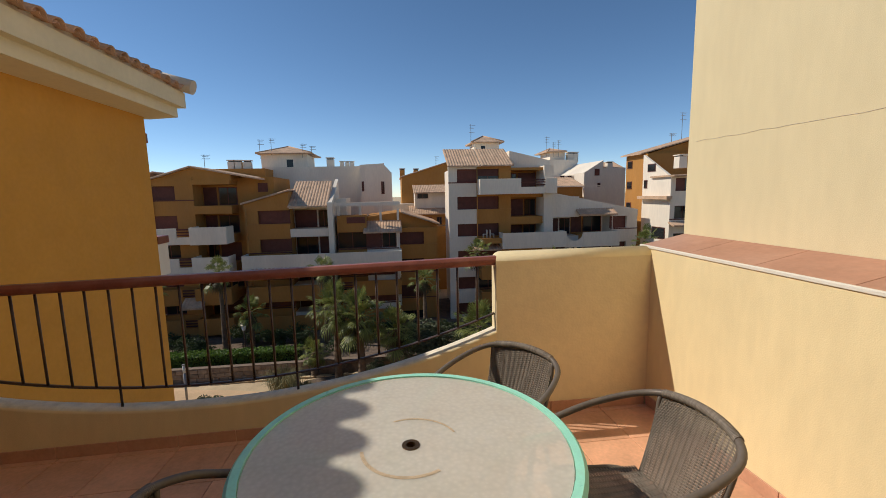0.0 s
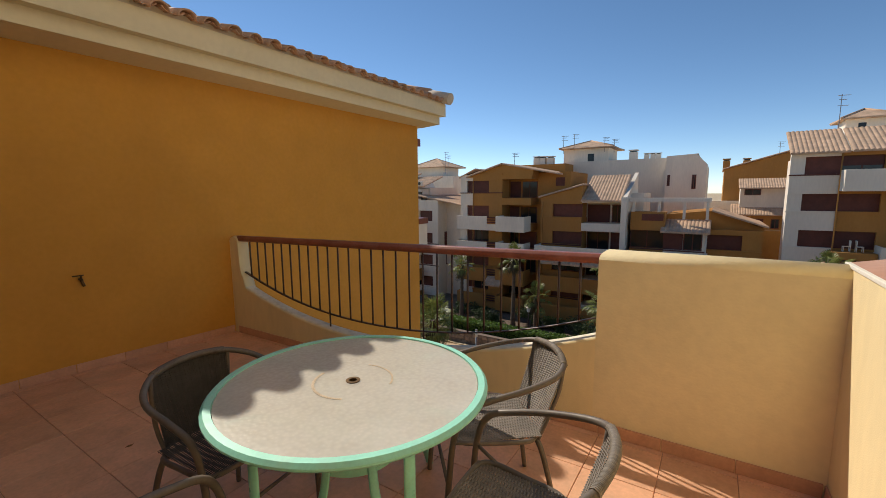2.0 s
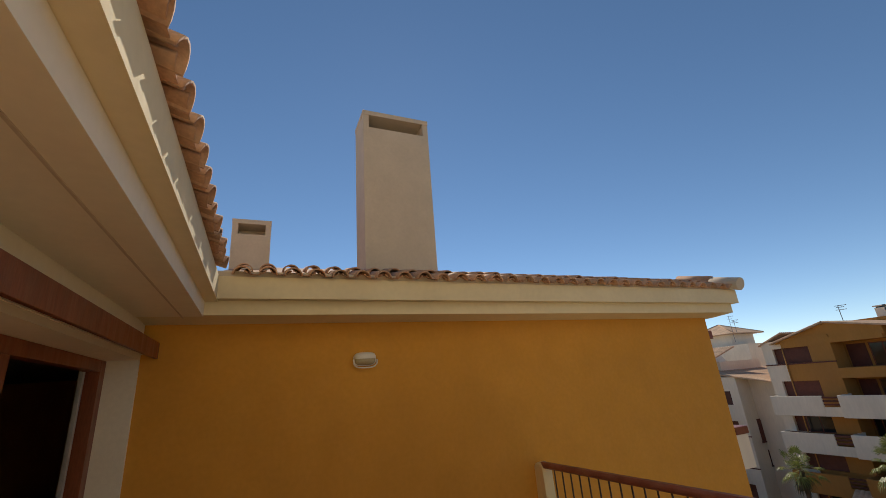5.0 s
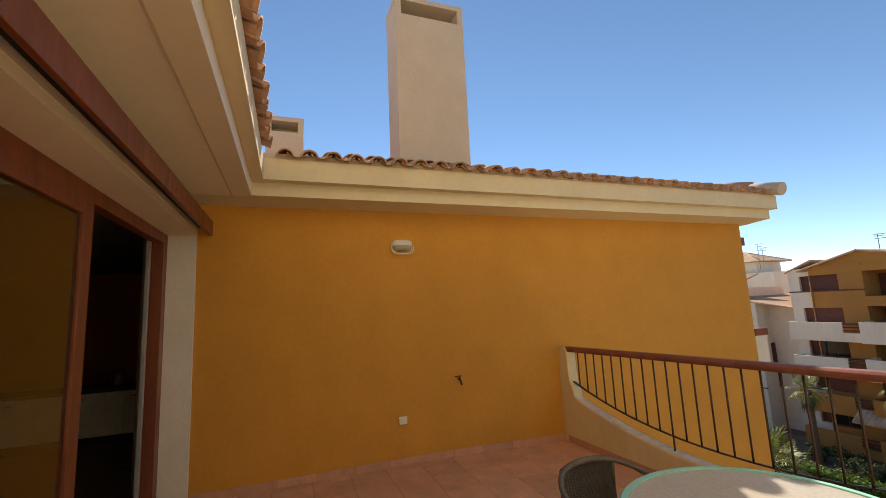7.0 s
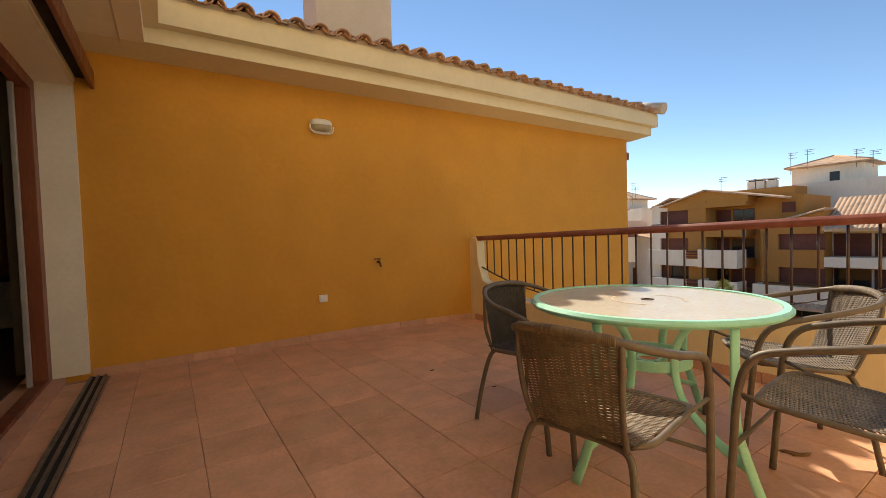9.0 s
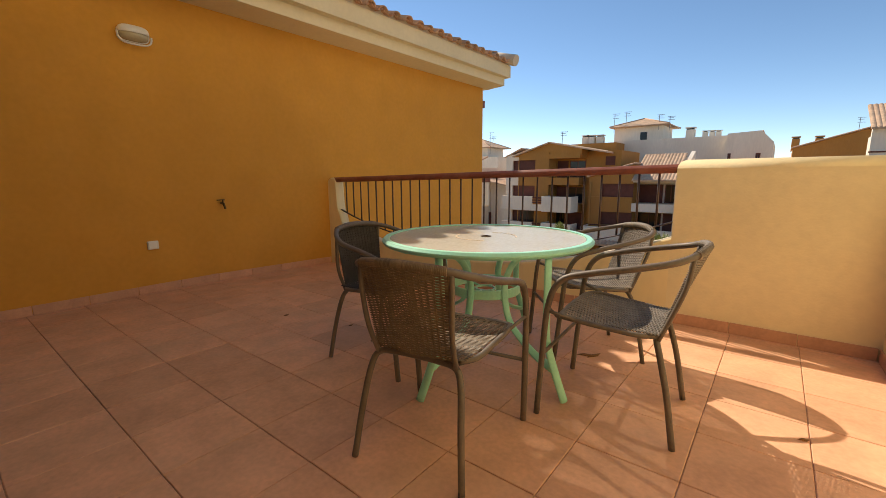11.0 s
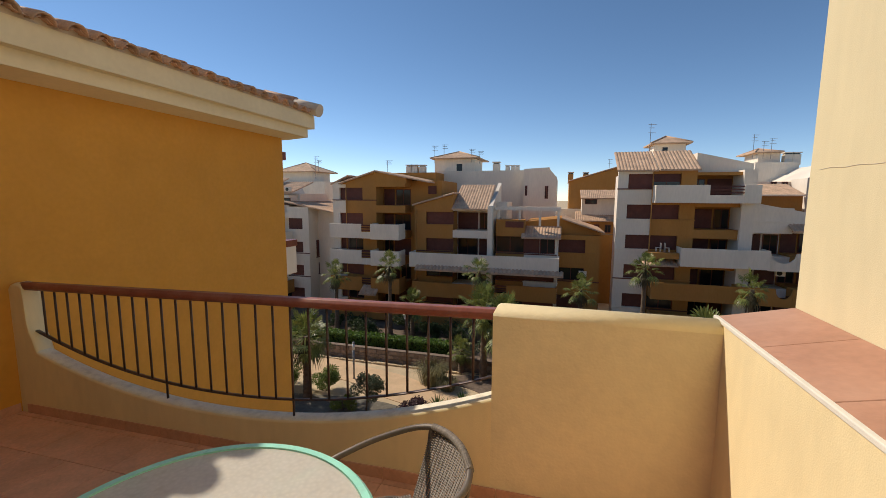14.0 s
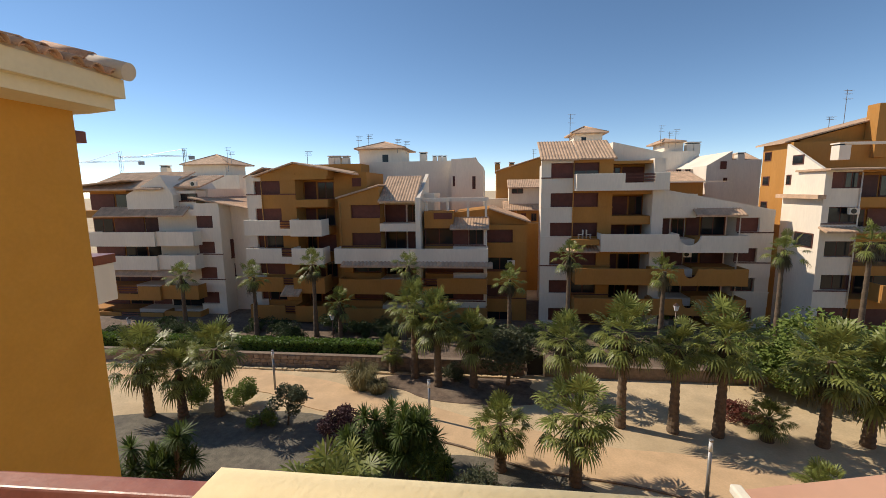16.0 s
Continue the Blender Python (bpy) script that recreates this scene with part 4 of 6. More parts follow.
PALM_G = leaf_mat("fan_palm_leaf", (0.20, 0.225, 0.06), 0.35, 0.42)
PALM_D = leaf_mat("dead_palm_frond", (0.10, 0.085, 0.04))
TREE_G = leaf_mat("tree_leaf", (0.165, 0.22, 0.045))
OLIVE_G = leaf_mat("olive_grey_leaf", (0.10, 0.115, 0.06))
YUCCA_G = leaf_mat("yucca_leaf", (0.085, 0.125, 0.028))
GRASS_G = leaf_mat("dry_grass_blade", (0.22, 0.20, 0.10))
# leaf green darkened to carry the deep shade at the foot of the houses
SHADE_G = leaf_mat("shaded_shrub_leaf", (0.045, 0.07, 0.02))
PURP_G = leaf_mat("purple_leaf", (0.075, 0.035, 0.04))
RED_G = leaf_mat("red_green_leaf", (0.16, 0.05, 0.035))
HEDGE_G = leaf_mat("hedge_leaf", (0.10, 0.17, 0.025))
BARK = mat("palm_bark", (0.14, 0.098, 0.065), 0.95, vary=0.25, scale=5, bump=0.02, bump_scale=9, stain=(0.12, 0.09, 0.06), stain_amt=0.5, stain_scale=2)
SAND = mat("pale_sand", (0.58, 0.44, 0.27), 0.95, vary=0.12, scale=0.8, bump=0.01, bump_scale=8, stain=(0.42, 0.31, 0.19), stain_amt=0.6, stain_scale=0.25)
PATHM = mat("orange_sand_path", (0.62, 0.42, 0.245), 0.95, vary=0.10, scale=0.9, bump=0.008, bump_scale=10, stain=(0.5, 0.34, 0.2), stain_amt=0.6, stain_scale=0.4)
GRAVEL = mat("grey_gravel", (0.165, 0.145, 0.11), 0.95, vary=0.22, scale=3, bump=0.03, bump_scale=14, stain=(0.085, 0.075, 0.06), stain_amt=0.6, stain_scale=0.5)
MULCH = mat("brown_mulch", (0.15, 0.105, 0.075), 0.95, vary=0.3, scale=3, bump=0.03, bump_scale=10, stain=(0.24, 0.18, 0.13), stain_amt=0.6, stain_scale=0.8)
STONE = mat("brown_field_stone", (0.26, 0.19, 0.14), 0.9, vary=0.2, scale=3, bump=0.02, bump_scale=9, per_object=0.25)
POST_M = mat("galvanised_post", (0.32, 0.32, 0.32), 0.45, metal=0.6, vary=0.1)
LAMP_W = mat("white_lamp_cover", (0.8, 0.8, 0.78), 0.4, vary=0.03)


def fan_leaf(bm, r, az, el, L, R, nb=19, droop=0.35):
    """One fan leaf: stalk, then pleated blades with drooping tips."""
    d = Vector((math.cos(az) * math.cos(el), math.sin(az) * math.cos(el), math.sin(el)))
    s = Vector((-math.sin(az), math.cos(az), 0))
    u = s.cross(d) * -1
    if u.z < 0:
        u = -u
    p0, p1 = d * 0.12, d * L - Vector((0, 0, 0.08 * L))
    q = [bm.verts.new(p) for p in (p0 + s * 0.03, p0 - s * 0.03, p1 - s * 0.018, p1 + s * 0.018)]
    bm.faces.new(q)
    for i in range(nb):
        a = radians(-108 + 216 * i / (nb - 1))
        dirn = (d * math.cos(a) + s * math.sin(a)).normalized()
        ln = R * (0.72 + 0.28 * math.cos(a * 0.8)) * r.uniform(0.88, 1.08)
        wv = dirn.cross(u).normalized() * (0.028 * R / 0.5)
        fold = u * (0.03 if i % 2 else -0.03)
        m1 = p1 + dirn * ln * 0.5 + fold - Vector((0, 0, droop * 0.12 * ln))
        m2 = p1 + dirn * ln * 0.82 - Vector((0, 0, droop * 0.42 * ln))
        tip = p1 + dirn * ln * 0.98 - Vector((0, 0, droop * (0.75 + r.uniform(0, 0.3)) * ln))
        a0 = bm.verts.new(p1)
        b0, b1 = bm.verts.new(m1 + wv * 1.25), bm.verts.new(m1 - wv * 1.25)
        c0, c1 = bm.verts.new(m2 + wv * 0.6), bm.verts.new(m2 - wv * 0.6)
        bm.faces.new((a0, b0, b1))
        bm.faces.new((b0, c0, c1, b1))
        bm.faces.new((c0, bm.verts.new(tip), c1))


def palm_crown(seed, n=42, lo=122):
    r = random.Random(seed)
    bm = bmesh.new()
    for i in range(n):
        f = i / (n - 1)
        el = radians(82 - lo * f ** 0.85 + r.uniform(-7, 7))
        fan_leaf(bm, r, i * 2.39996 + r.uniform(-0.2, 0.2), el, r.uniform(0.42, 0.95), r.uniform(0.36, 0.52), 17, droop=0.12 + 0.7 * f * f)
    return mesh_of("crown", bm, PALM_G)


def palm_skirt(seed, n=16):
    r = random.Random(seed)
    bm = bmesh.new()
    for i in range(n):
        fan_leaf(bm, r, i * 2.39996, radians(r.uniform(-80, -48)), r.uniform(0.35, 0.65), r.uniform(0.3, 0.45), 11, 0.9)
    return mesh_of("dead_fronds", bm, PALM_D)


def trunk_mesh(r0, r1, n=14, rings=26):
    """Ringed trunk of height 1 with a swollen foot."""
    bm = bmesh.new()
    R = []
    for i in range(rings + 1):
        t = i / rings
        rr = r1 + (r0 - r1) * (1 - t) ** 2.2
        rr *= 1.09 if i % 2 else 0.95
        R.append([bm.verts.new((rr * math.cos(2 * math.pi * k / n), rr * math.sin(2 * math.pi * k / n), t)) for k in range(n)])
    for A, C in zip(R, R[1:]):
        for k in range(n):
            bm.faces.new((A[k], A[(k + 1) % n], C[(k + 1) % n], C[k]))
    bm.faces.new(R[-1])
    return mesh_of("trunk", bm, BARK)


CROWNS = [palm_crown(s) for s in (1, 2, 3, 4)]
THIN = [palm_crown(s, 19, 112) for s in (11, 12, 13)]
SKIRTS = [palm_skirt(s) for s in (5, 6)]
TRUNK_S, TRUNK_L = trunk_mesh(0.36, 0.22), trunk_mesh(0.30, 0.17)
pr = random.Random(21)


def palm(x, y, h, r, tall=False, label=""):
    p = thing("fan_palm", label or "green fan palm with a rough ringed trunk in the park", "palm tree", (x, y, GZ), "park palms")
    piece("trunk", TRUNK_L if tall else TRUNK_S, Matrix.Translation((x, y, GZ - 0.05)) @ Matrix.Rotation(pr.uniform(-0.02, 0.02), 4, "X") @ Matrix.Diagonal((1, 1, h + 0.05, 1)), p)
    rot = Matrix.Translation((x, y, GZ + h)) @ Matrix.Rotation(pr.uniform(0, 6.28), 4, "Z") @ Matrix.Diagonal((r, r, r * pr.uniform(1.0, 1.12), 1))
    piece("crown", pr.choice(THIN if tall else CROWNS), rot, p)
    piece("dead_fronds", pr.choice(SKIRTS), rot, p)


def leaf_cloud(r, blobs, n, size, flat=0.7):
    """Leaves scattered near the surface of overlapping blobs; each leaf is a small folded quad."""
    bm = bmesh.new()
    for i in range(n):
        c, rad = r.choice(blobs)
        v = Vector((r.gauss(0, 1), r.gauss(0, 1), r.gauss(0, 1))).normalized() * rad * r.uniform(0.55, 1.06)
        v.z *= flat
        p = Vector(c) + v
        a = Vector((r.gauss(0, 1), r.gauss(0, 1), r.gauss(0, 0.6))).normalized()
        b = a.orthogonal().normalized()
        b = (b + a.cross(b) * r.uniform(-1, 1)).normalized()
        s = size * r.uniform(0.6, 1.3)
        k = a.cross(b) * (s * 0.2)
        q = [bm.verts.new(p - a * s), bm.verts.new(p + b * s * 0.45 + k), bm.verts.new(p + a * s), bm.verts.new(p - b * s * 0.45 + k)]
        bm.faces.new((q[0], q[1], q[2]))
        bm.faces.new((q[0], q[2], q[3]))
    return bm


def tree(name, label, x, y, h, rad, seed, material, n=3500, size=0.2, nb=12, stem=0.14, squash=0.7):
    r = random.Random(seed)
    if stem <= 0.06:
        n, size = int(n * 2.0), size * 0.62
    t = thing(name, label, "tree" if stem > 0.05 else "bush", (x, y, GZ), "park trees")
    blobs = []
    for i in range(nb):
        a, d = r.uniform(0, 6.28), rad * math.sqrt(r.uniform(0, 0.7))
        rr = rad * r.uniform(0.32, 0.6)
        blobs.append(((x + d * math.cos(a), y + d * math.sin(a), (GZ + h - rad * squash + r.uniform(-0.45, 0.5) * rad * squash - 0.25 * d) if stem > 0.05 else GZ + h * r.uniform(0.25, 0.75) - 0.15 * d), rr))
    bm = bmesh.new()
    tube(bm, smooth_path([(x, y, GZ - 0.05), (x + 0.1, y, GZ + h * 0.3), (x + 0.05, y + 0.1, GZ + h * 0.55)], 4), [stem * (1.2 - 0.05 * i) for i in range(9)], 8)
    trunk = part("trunk", bm, BARK, t)
    for c, rr in blobs[:7]:
        bm = bmesh.new()
        tube(bm, smooth_path([(x + 0.05, y + 0.05, GZ + h * 0.4), ((x + c[0]) / 2, (y + c[1]) / 2, GZ + h * 0.55), c], 3), [stem * 0.5, stem * 0.45, stem * 0.4, stem * 0.35, stem * 0.3, stem * 0.22, stem * 0.15], 6)
        part("limb", bm, BARK, trunk)
    part("crown", leaf_cloud(r, blobs, n, size, 0.8), material, t)


def spikes(bm, r, c, n, L, w=0.035, lo=-20):
    for i in range(n):
        az, el = i * 2.39996, radians(88 - (88 - lo) * (i / n) ** 0.9 + r.uniform(-8, 8))
        d = Vector((math.cos(az) * math.cos(el), math.sin(az) * math.cos(el), math.sin(el)))
        s = Vector((-math.sin(az), math.cos(az), 0)) * w
        l = L * r.uniform(0.8, 1.15)
        p = Vector(c)
        m = p + d * l * 0.55
        t = p + d * l - Vector((0, 0, 0.18 * l * (1 - math.sin(el))))
        a = [bm.verts.new(q) for q in (p - s * 0.6, p + s * 0.6, m + s, m - s, t)]
        bm.faces.new((a[0], a[1], a[2], a[3]))
        bm.faces.new((a[3], a[2], a[4]))


def yucca(x, y, heads, seed, h, label="green spiky yucca clump in the gravel bed"):
    r = random.Random(seed)
    t = thing("yucca", label, "yucca", (x, y, GZ), "park yuccas")
    for i in range(heads):
        a, d = r.uniform(0, 6.28), r.uniform(0.06, 0.34) * h
        c = (x + d * math.cos(a) * 1.6, y + d * math.sin(a), GZ + h * r.uniform(0.3, 0.92) * (1 - 0.4 * d / h))
        bm = bmesh.new()
        tube(bm, smooth_path([(x, y, GZ - 0.05), ((x * 1.2 + c[0] * 0.8) / 2, (y + c[1]) / 2, GZ + (c[2] - GZ) * 0.5), c], 3), 0.08, 6)
        stem = part("stem", bm, BARK, t)
        bm = bmesh.new()
        spikes(bm, r, c, 90, 0.82, 0.04, -55)
        part("leaf_head", bm, YUCCA_G, stem)


def tuft(x, y, rad, h, seed, material, label):
    r = random.Random(seed)
    t = thing("grass_tuft", label, "grass", (x, y, GZ), kind="stuff")
    bm = bmesh.new()
    for i in range(520):
        a, d = r.uniform(0, 6.28), rad * 0.55 * math.sqrt(r.random())
        p = Vector((x + d * math.cos(a), y + d * math.sin(a), GZ))
        o = Vector((math.cos(a), math.sin(a), 0)) * r.uniform(0.15, 0.8) * rad * 0.8
        hh = h * r.uniform(0.6, 1.1)
        s = Vector((-math.sin(a), math.cos(a), 0)) * 0.018
        q = [bm.verts.new(v) for v in (p - s, p + s, p + o * 0.45 + Vector((0, 0, hh * 0.75)) + s, p + o * 0.45 + Vector((0, 0, hh * 0.75)) - s, p + o + Vector((0, 0, hh * 0.7)))]
        bm.faces.new((q[0], q[1], q[2], q[3]))
        bm.faces.new((q[3], q[2], q[4]))
    part("blades", bm, material, t)




# ---- things on the far balconies ----
def balcony_plant(x, y, z, r, seed, material=None):
    rr = random.Random(seed)
    t = thing("balcony_plant", "leafy green potted plant on a balcony", "plant", (x, y, z), "balcony plants")
    bm = bmesh.new()
    bmesh.ops.create_cone(bm, cap_ends=True, segments=12, radius1=0.16, radius2=0.22, depth=0.4, matrix=Matrix.Translation((x, y, z + 0.2)))
    part("pot", bm, F_ROOF, t, "terracotta pot")
    part("leaves", leaf_cloud(rr, [((x + rr.uniform(-0.5, 0.5) * r, y, z + 0.4 + rr.uniform(0.3, 1.0) * r), r * 0.6) for _ in range(4)], 260, 0.09), material or TREE_G, t)


def balcony_chair(x, y, z, turn=1):
    t = thing("balcony_chair", "white plastic chair on a far balcony", "chair", (x, y, z), "balcony chairs")
    part("seat", B(x - 0.24, x + 0.24, y - 0.24, y + 0.24, z + 0.42, z + 0.46), F_WHITE, t)
    part("backrest", B(x + turn * 0.22 - 0.03, x + turn * 0.22 + 0.03, y - 0.24, y + 0.24, z + 0.461, z + 0.95), F_WHITE, t)
    for a in (-0.21, 0.21):
        for b in (-0.21, 0.21):
            part("leg", B(x + a - 0.025, x + a + 0.025, y + b - 0.025, y + b + 0.025, z, z + 0.419), F_WHITE, t)


def cooler(x, y, z):
    t = thing("air_conditioner", "white outdoor air conditioning unit on a facade", "air conditioner", (x, y, z), "air conditioners")
    part("case", B(x - 0.42, x + 0.42, y - 0.32, y, z, z + 0.62, 0.02), F_WHITE, t)
    bm = bmesh.new()
    bmesh.ops.create_cone(bm, cap_ends=True, segments=20, radius1=0.24, radius2=0.24, depth=0.02, matrix=Matrix.Translation((x - 0.1, y - 0.325, z + 0.31)) @ Matrix.Rotation(radians(90), 4, "X"))
    part("fan_grille", bm, F_GLASS, t)


def downpipe(b, x, y, z0, z1, material=None):
    bm = bmesh.new()
    tube(bm, [(x, y, z0), (x, y, z1)], 0.06, 6)
    part("downpipe", bm, material or F_WHITE, b)

# white and ochre house with a tiled roof and stepped wing
h5 = house('apartment_house', 'white and ochre apartment house with brown shutters and long balconies', 21.47, 50)
bay(h5, 10.06, 13.44, 50, 4.38, 6, 'w', 'ssssss', side=0.3, thick=0.5)
bay(h5, 13.44, 17.52, 50, 4.38, 6, 'o', 'hsssgs', side=-0.35)
loggia(h5, 17.52, 21.47, 50, 4.18, 6, 'o', 'gsdsgd')
part('pier', B(21.47, 22.61, 49.6, 53, GZ, 4.68), F_WHITE, h5)
balcony(h5, 13.44, 22.61, 48.4, 50, 1.66, 'w', 1.5, gap=(18.28, 21.18))
part('core', B(11.16, 22.61, 52.6, 62, GZ, 4.68), F_WHITE, h5)
part('roof', ribs(9.94, 13.86, 49.6, 54, 4.74, 7.04), F_ROOF, h5)
part('roof', ribs(13.98, 17.76, 49.6, 54, 4.78, 7.06), F_ROOF, h5)
gable(h5, 17.76, 22.89, 51.5, 60, 4.38, 6.58, 5.38, 'w')
gable(h5, 22.61, 33.8, 50.2, 59, -1.49, 1.48, -0.79, 'w')
bay(h5, 22.61, 26.11, 50.1, 0.58, 1, 'w', 's', win_h=0.9, base=-0.36)
loggia(h5, 22.72, 26.11, 50.11, -1.55, 4, 'w', 'dgsd', ztop=-0.36)
loggia(h5, 26.11, 30.32, 50.1, -1.34, 4, 'o', 'sgdg', ztop=-0.75)
bay(h5, 30.32, 33.8, 50.1, -1.59, 4, 'w', 'ssgs', side=-0.4, ztop=-0.78)
part('roof', ribs(25.72, 30.54, 48.9, 50.6, -1.22, -0.4), F_ROOF, h5)
balcony(h5, 16.05, 23.75, 48.2, 50, -4.69, 'w', 1.6)
balcony(h5, 23.75, 30.6, 48.5, 50.1, -4.8, 'w', 1.5, gap=(23.86, 26.0), scoop=True)
part('roof', ribs(12.66, 15.99, 48.4, 49.9, -4.96, -4.46), F_ROOF, h5)
balcony(h5, 13.56, 21.47, 48.4, 50, -8.26, 'o', 1.5)
balcony(h5, 21.47, 30.54, 48.0, 50, -8.17, 'o', 1.5, gap=(24.31, 25.72), scoop=True)
balcony(h5, 13.56, 21.47, 48.4, 50, -11.51, 'o', 1.5)
balcony(h5, 21.47, 30.54, 48.0, 50, -11.35, 'o', 1.5, gap=(24.31, 25.72), scoop=True)
tower5 = house('roof_tower', 'white stair tower with a tiled hip roof', 17.05, 60)
part('wall', B(15.17, 18.7, 60, 63.5, 6.79 - 14, 8.63), F_WHITE, tower5)
part('window', B(16.11, 16.69, 59.96, 60.1, 7.64, 8.13), F_GLASS, tower5)
hip(tower5, 14.66, 19.27, 59.3, 64.2, 8.63, 1.05)
antenna(14.31, 58, 7.15, 3.60)

# ochre and white house in the middle with a long white balcony
h3 = house('apartment_house', 'ochre and white terraced apartment house with a long balcony', -3.58, 50)
gable(h3, -12.9, -8.05, 50, 58, 0.32, 0.85, 2.2, 'o')
slope(h3, -13.1, -7.92, 49.7, 58, 0.98, 2.39)
bay(h3, -12.9, -8.05, 50, 0.12, 5, 'o', 'ssgss', side=0.3, ztop=0.32)
loggia(h3, -8.05, -3.91, 50, 0.27, 5, 'w', 'sggsd')
part('roof', ribs(-8.05, -3.71, 49.4, 54.5, 0.53, 3.43), F_ROOF, h3)
part('pier', B(-3.75, -3.2, 49.2, 58, GZ, 0.9), F_WHITE, h3)
gable_y(h3, -3.71, -3.3, 49.95, 57, -1.98, 0.9, 3.75, 'w')
part('wall', B(-3.3, -2.0, 52.5, 58, -1.98, 1.3), F_WHITE, h3)
bay(h3, -2.87, 0.41, 50, -2.57, 4, 'o', 'gsgs', win_h=1.9, ztop=-0.66)
part('rail', B(-1.77, 0.28, 49.9, 49.98, -1.55, -0.85), F_BROWN, h3)
part('pergola_post', B(-2.8, -2.55, 50.4, 50.65, -1.36, 0.4), F_WHITE, h3)
part('pergola_post', B(-0.36, -0.11, 50.4, 50.65, -1.36, 0.4), F_WHITE, h3)
part('pergola_post', B(1.94, 2.19, 50.4, 50.65, -1.36, 0.4), F_WHITE, h3)
part('pergola_post', B(3.95, 4.20, 50.4, 50.65, -1.36, 0.4), F_WHITE, h3)
part('pergola_beam', B(-3.06, 4.33, 50.3, 50.7, 0.4, 0.78), F_WHITE, h3)
part('pergola_beam', B(-3.06, 4.33, 54.3, 54.7, 0.4, 0.78), F_WHITE, h3)
bay(h3, 0.41, 4.2, 49.8, -2.58, 4, 'w', '2sss', side=-0.1, win_h=1.9, ztop=-2.45)
part('roof', ribs(0.09, 4.45, 49.2, 51.6, -2.58, -1.44), F_ROOF, h3)
gable(h3, 0.41, 8.78, 51.6, 60, GZ, -0.92, -2.15, 'o', zm=-0.45, xm=4.58)
slope(h3, 4.45, 9.03, 50.6, 60, -0.39, -1.91)
bay(h3, 4.2, 8.66, 50.9, -2.84, 4, 'o', 'sgsg', side=-0.35, ztop=-2.33)
part('core', B(-12.76, 4.2, 53, 61, GZ, -1.97), F_OCHRE, h3)
balcony(h3, -12.83, 4.33, 47.9, 50, -6.08, 'w', 1.45)
part('awning_roof', ribs(-11.95, 4.83, 47.2, 47.88, -6.5, -6.12, 0.42, 0.12), F_ROOF, h3)
balcony(h3, -12.62, -3.58, 48.3, 50, -9.67, 'o', 1.5)
balcony(h3, -3.45, 4.2, 48.6, 50, -9.54, 'o', 1.5, gap=(-3.06, -1.32))
balcony(h3, -12.62, -3.58, 48.3, 50, -13.1, 'o', 1.5)
balcony(h3, -3.45, 4.2, 48.6, 50, -12.9, 'o', 1.5, gap=(-3.06, -1.32))

# white block with a hip-roofed tower behind the middle house
h6 = house('apartment_house', 'white rendered block with a hip-roofed tower and chimneys', -6.07, 64)
part('wall', B(-14.57, -0.88, 64, 76, GZ, 5.83), F_WHITE, h6)
gable(h6, -0.88, 3.56, 62, 76, GZ, 5.87, 4.72, 'w', zm=6.04, xm=2.34)
slope(h6, -0.46, 2.46, 64, 76, 5.37, 6.18)
part('wall', B(-15.21, -8.71, 66, 72, GZ + 10, 8.03), F_WHITE, h6)
part('window', B(-11.63, -10.74, 65.96, 66.1, 5.95, 7.04), F_GLASS, h6)
hip(h6, -15.69, -7.8, 65, 73, 7.93, 1.30)
stack(h6, -5.3, 65, 6.01, 1.2, 1.0)
stack(h6, -3.73, 66, 6.04, 0.7, 0.6)
stack(h6, -2.95, 66, 6.03, 0.7, 0.6)
stack(h6, -2.26, 66, 6.01, 0.7, 0.6)
win(h6, -0.69, -0.37, 61.95, 2.16, 3.56, 'g')
win(h6, 2.02, 2.49, 61.95, 1.74, 3.51, 'g')
antenna(-15.3, 66, 7.61, 2.32)
antenna(-13.68, 66, 8.07, 1.99)
antenna(-9.32, 66, 7.64, 1.65)
antenna(-8.0, 66, 7.45, 1.48)
h7 = house('apartment_house', 'ochre rear house block with small chimneys', -15.02, 60)
part('wall', B(-19.99, -13.14, 60, 70, GZ, 5.42), F_OCHRE, h7)
stack(h7, -17.49, 60.5, 5.62, 1.0, 0.9)
stack(h7, -16.67, 60.5, 5.61, 1.0, 0.9)
stack(h7, -15.51, 60.5, 5.58, 1.0, 0.9)

# narrow ochre and white house with stacked white balconies
h2 = house('apartment_house', 'ochre house with white stair strip and stacked white balconies', -18.41, 50)
bay(h2, -24.28, -22.14, 50.4, 3.01, 6, 'w', 'ssssss', side=0.45, ztop=3.78)
bay(h2, -22.14, -17.99, 50, 3.01, 6, 'o', 'ssgsgs', side=-0.45, ztop=3.91)
loggia(h2, -17.99, -14.12, 50, 3.11, 6, 'o', 'ssgdgs', ztop=3.66)
gable(h2, -22.64, -13.99, 50.1, 60, 3.46, 3.63, 4.19, 'o', zm=5.03, xm=-17.99)
slope(h2, -22.99, -17.99, 49.6, 60, 3.58, 5.09)
slope(h2, -17.99, -11.0, 49.9, 60, 5.09, 3.7)
slope(h2, -24.5, -22.07, 50.3, 60, 3.53, 4.59)
part('wall', B(-14.12, -10.06, 52.2, 60, GZ, 3.92), F_OCHRE, h2)
win(h2, -11.81, -10.73, 52.1, 2.25, 3.26, 's')
part('core', B(-24.28, -13.99, 52.4, 60, GZ, 3.5), F_OCHRE, h2)
balcony(h2, -23.85, -17.85, 48.7, 50, -2.99, 'w', 1.5, gap=(-19.46, -17.92))
balcony(h2, -17.85, -14.12, 47.9, 50, -3.0, 'w', 1.6)
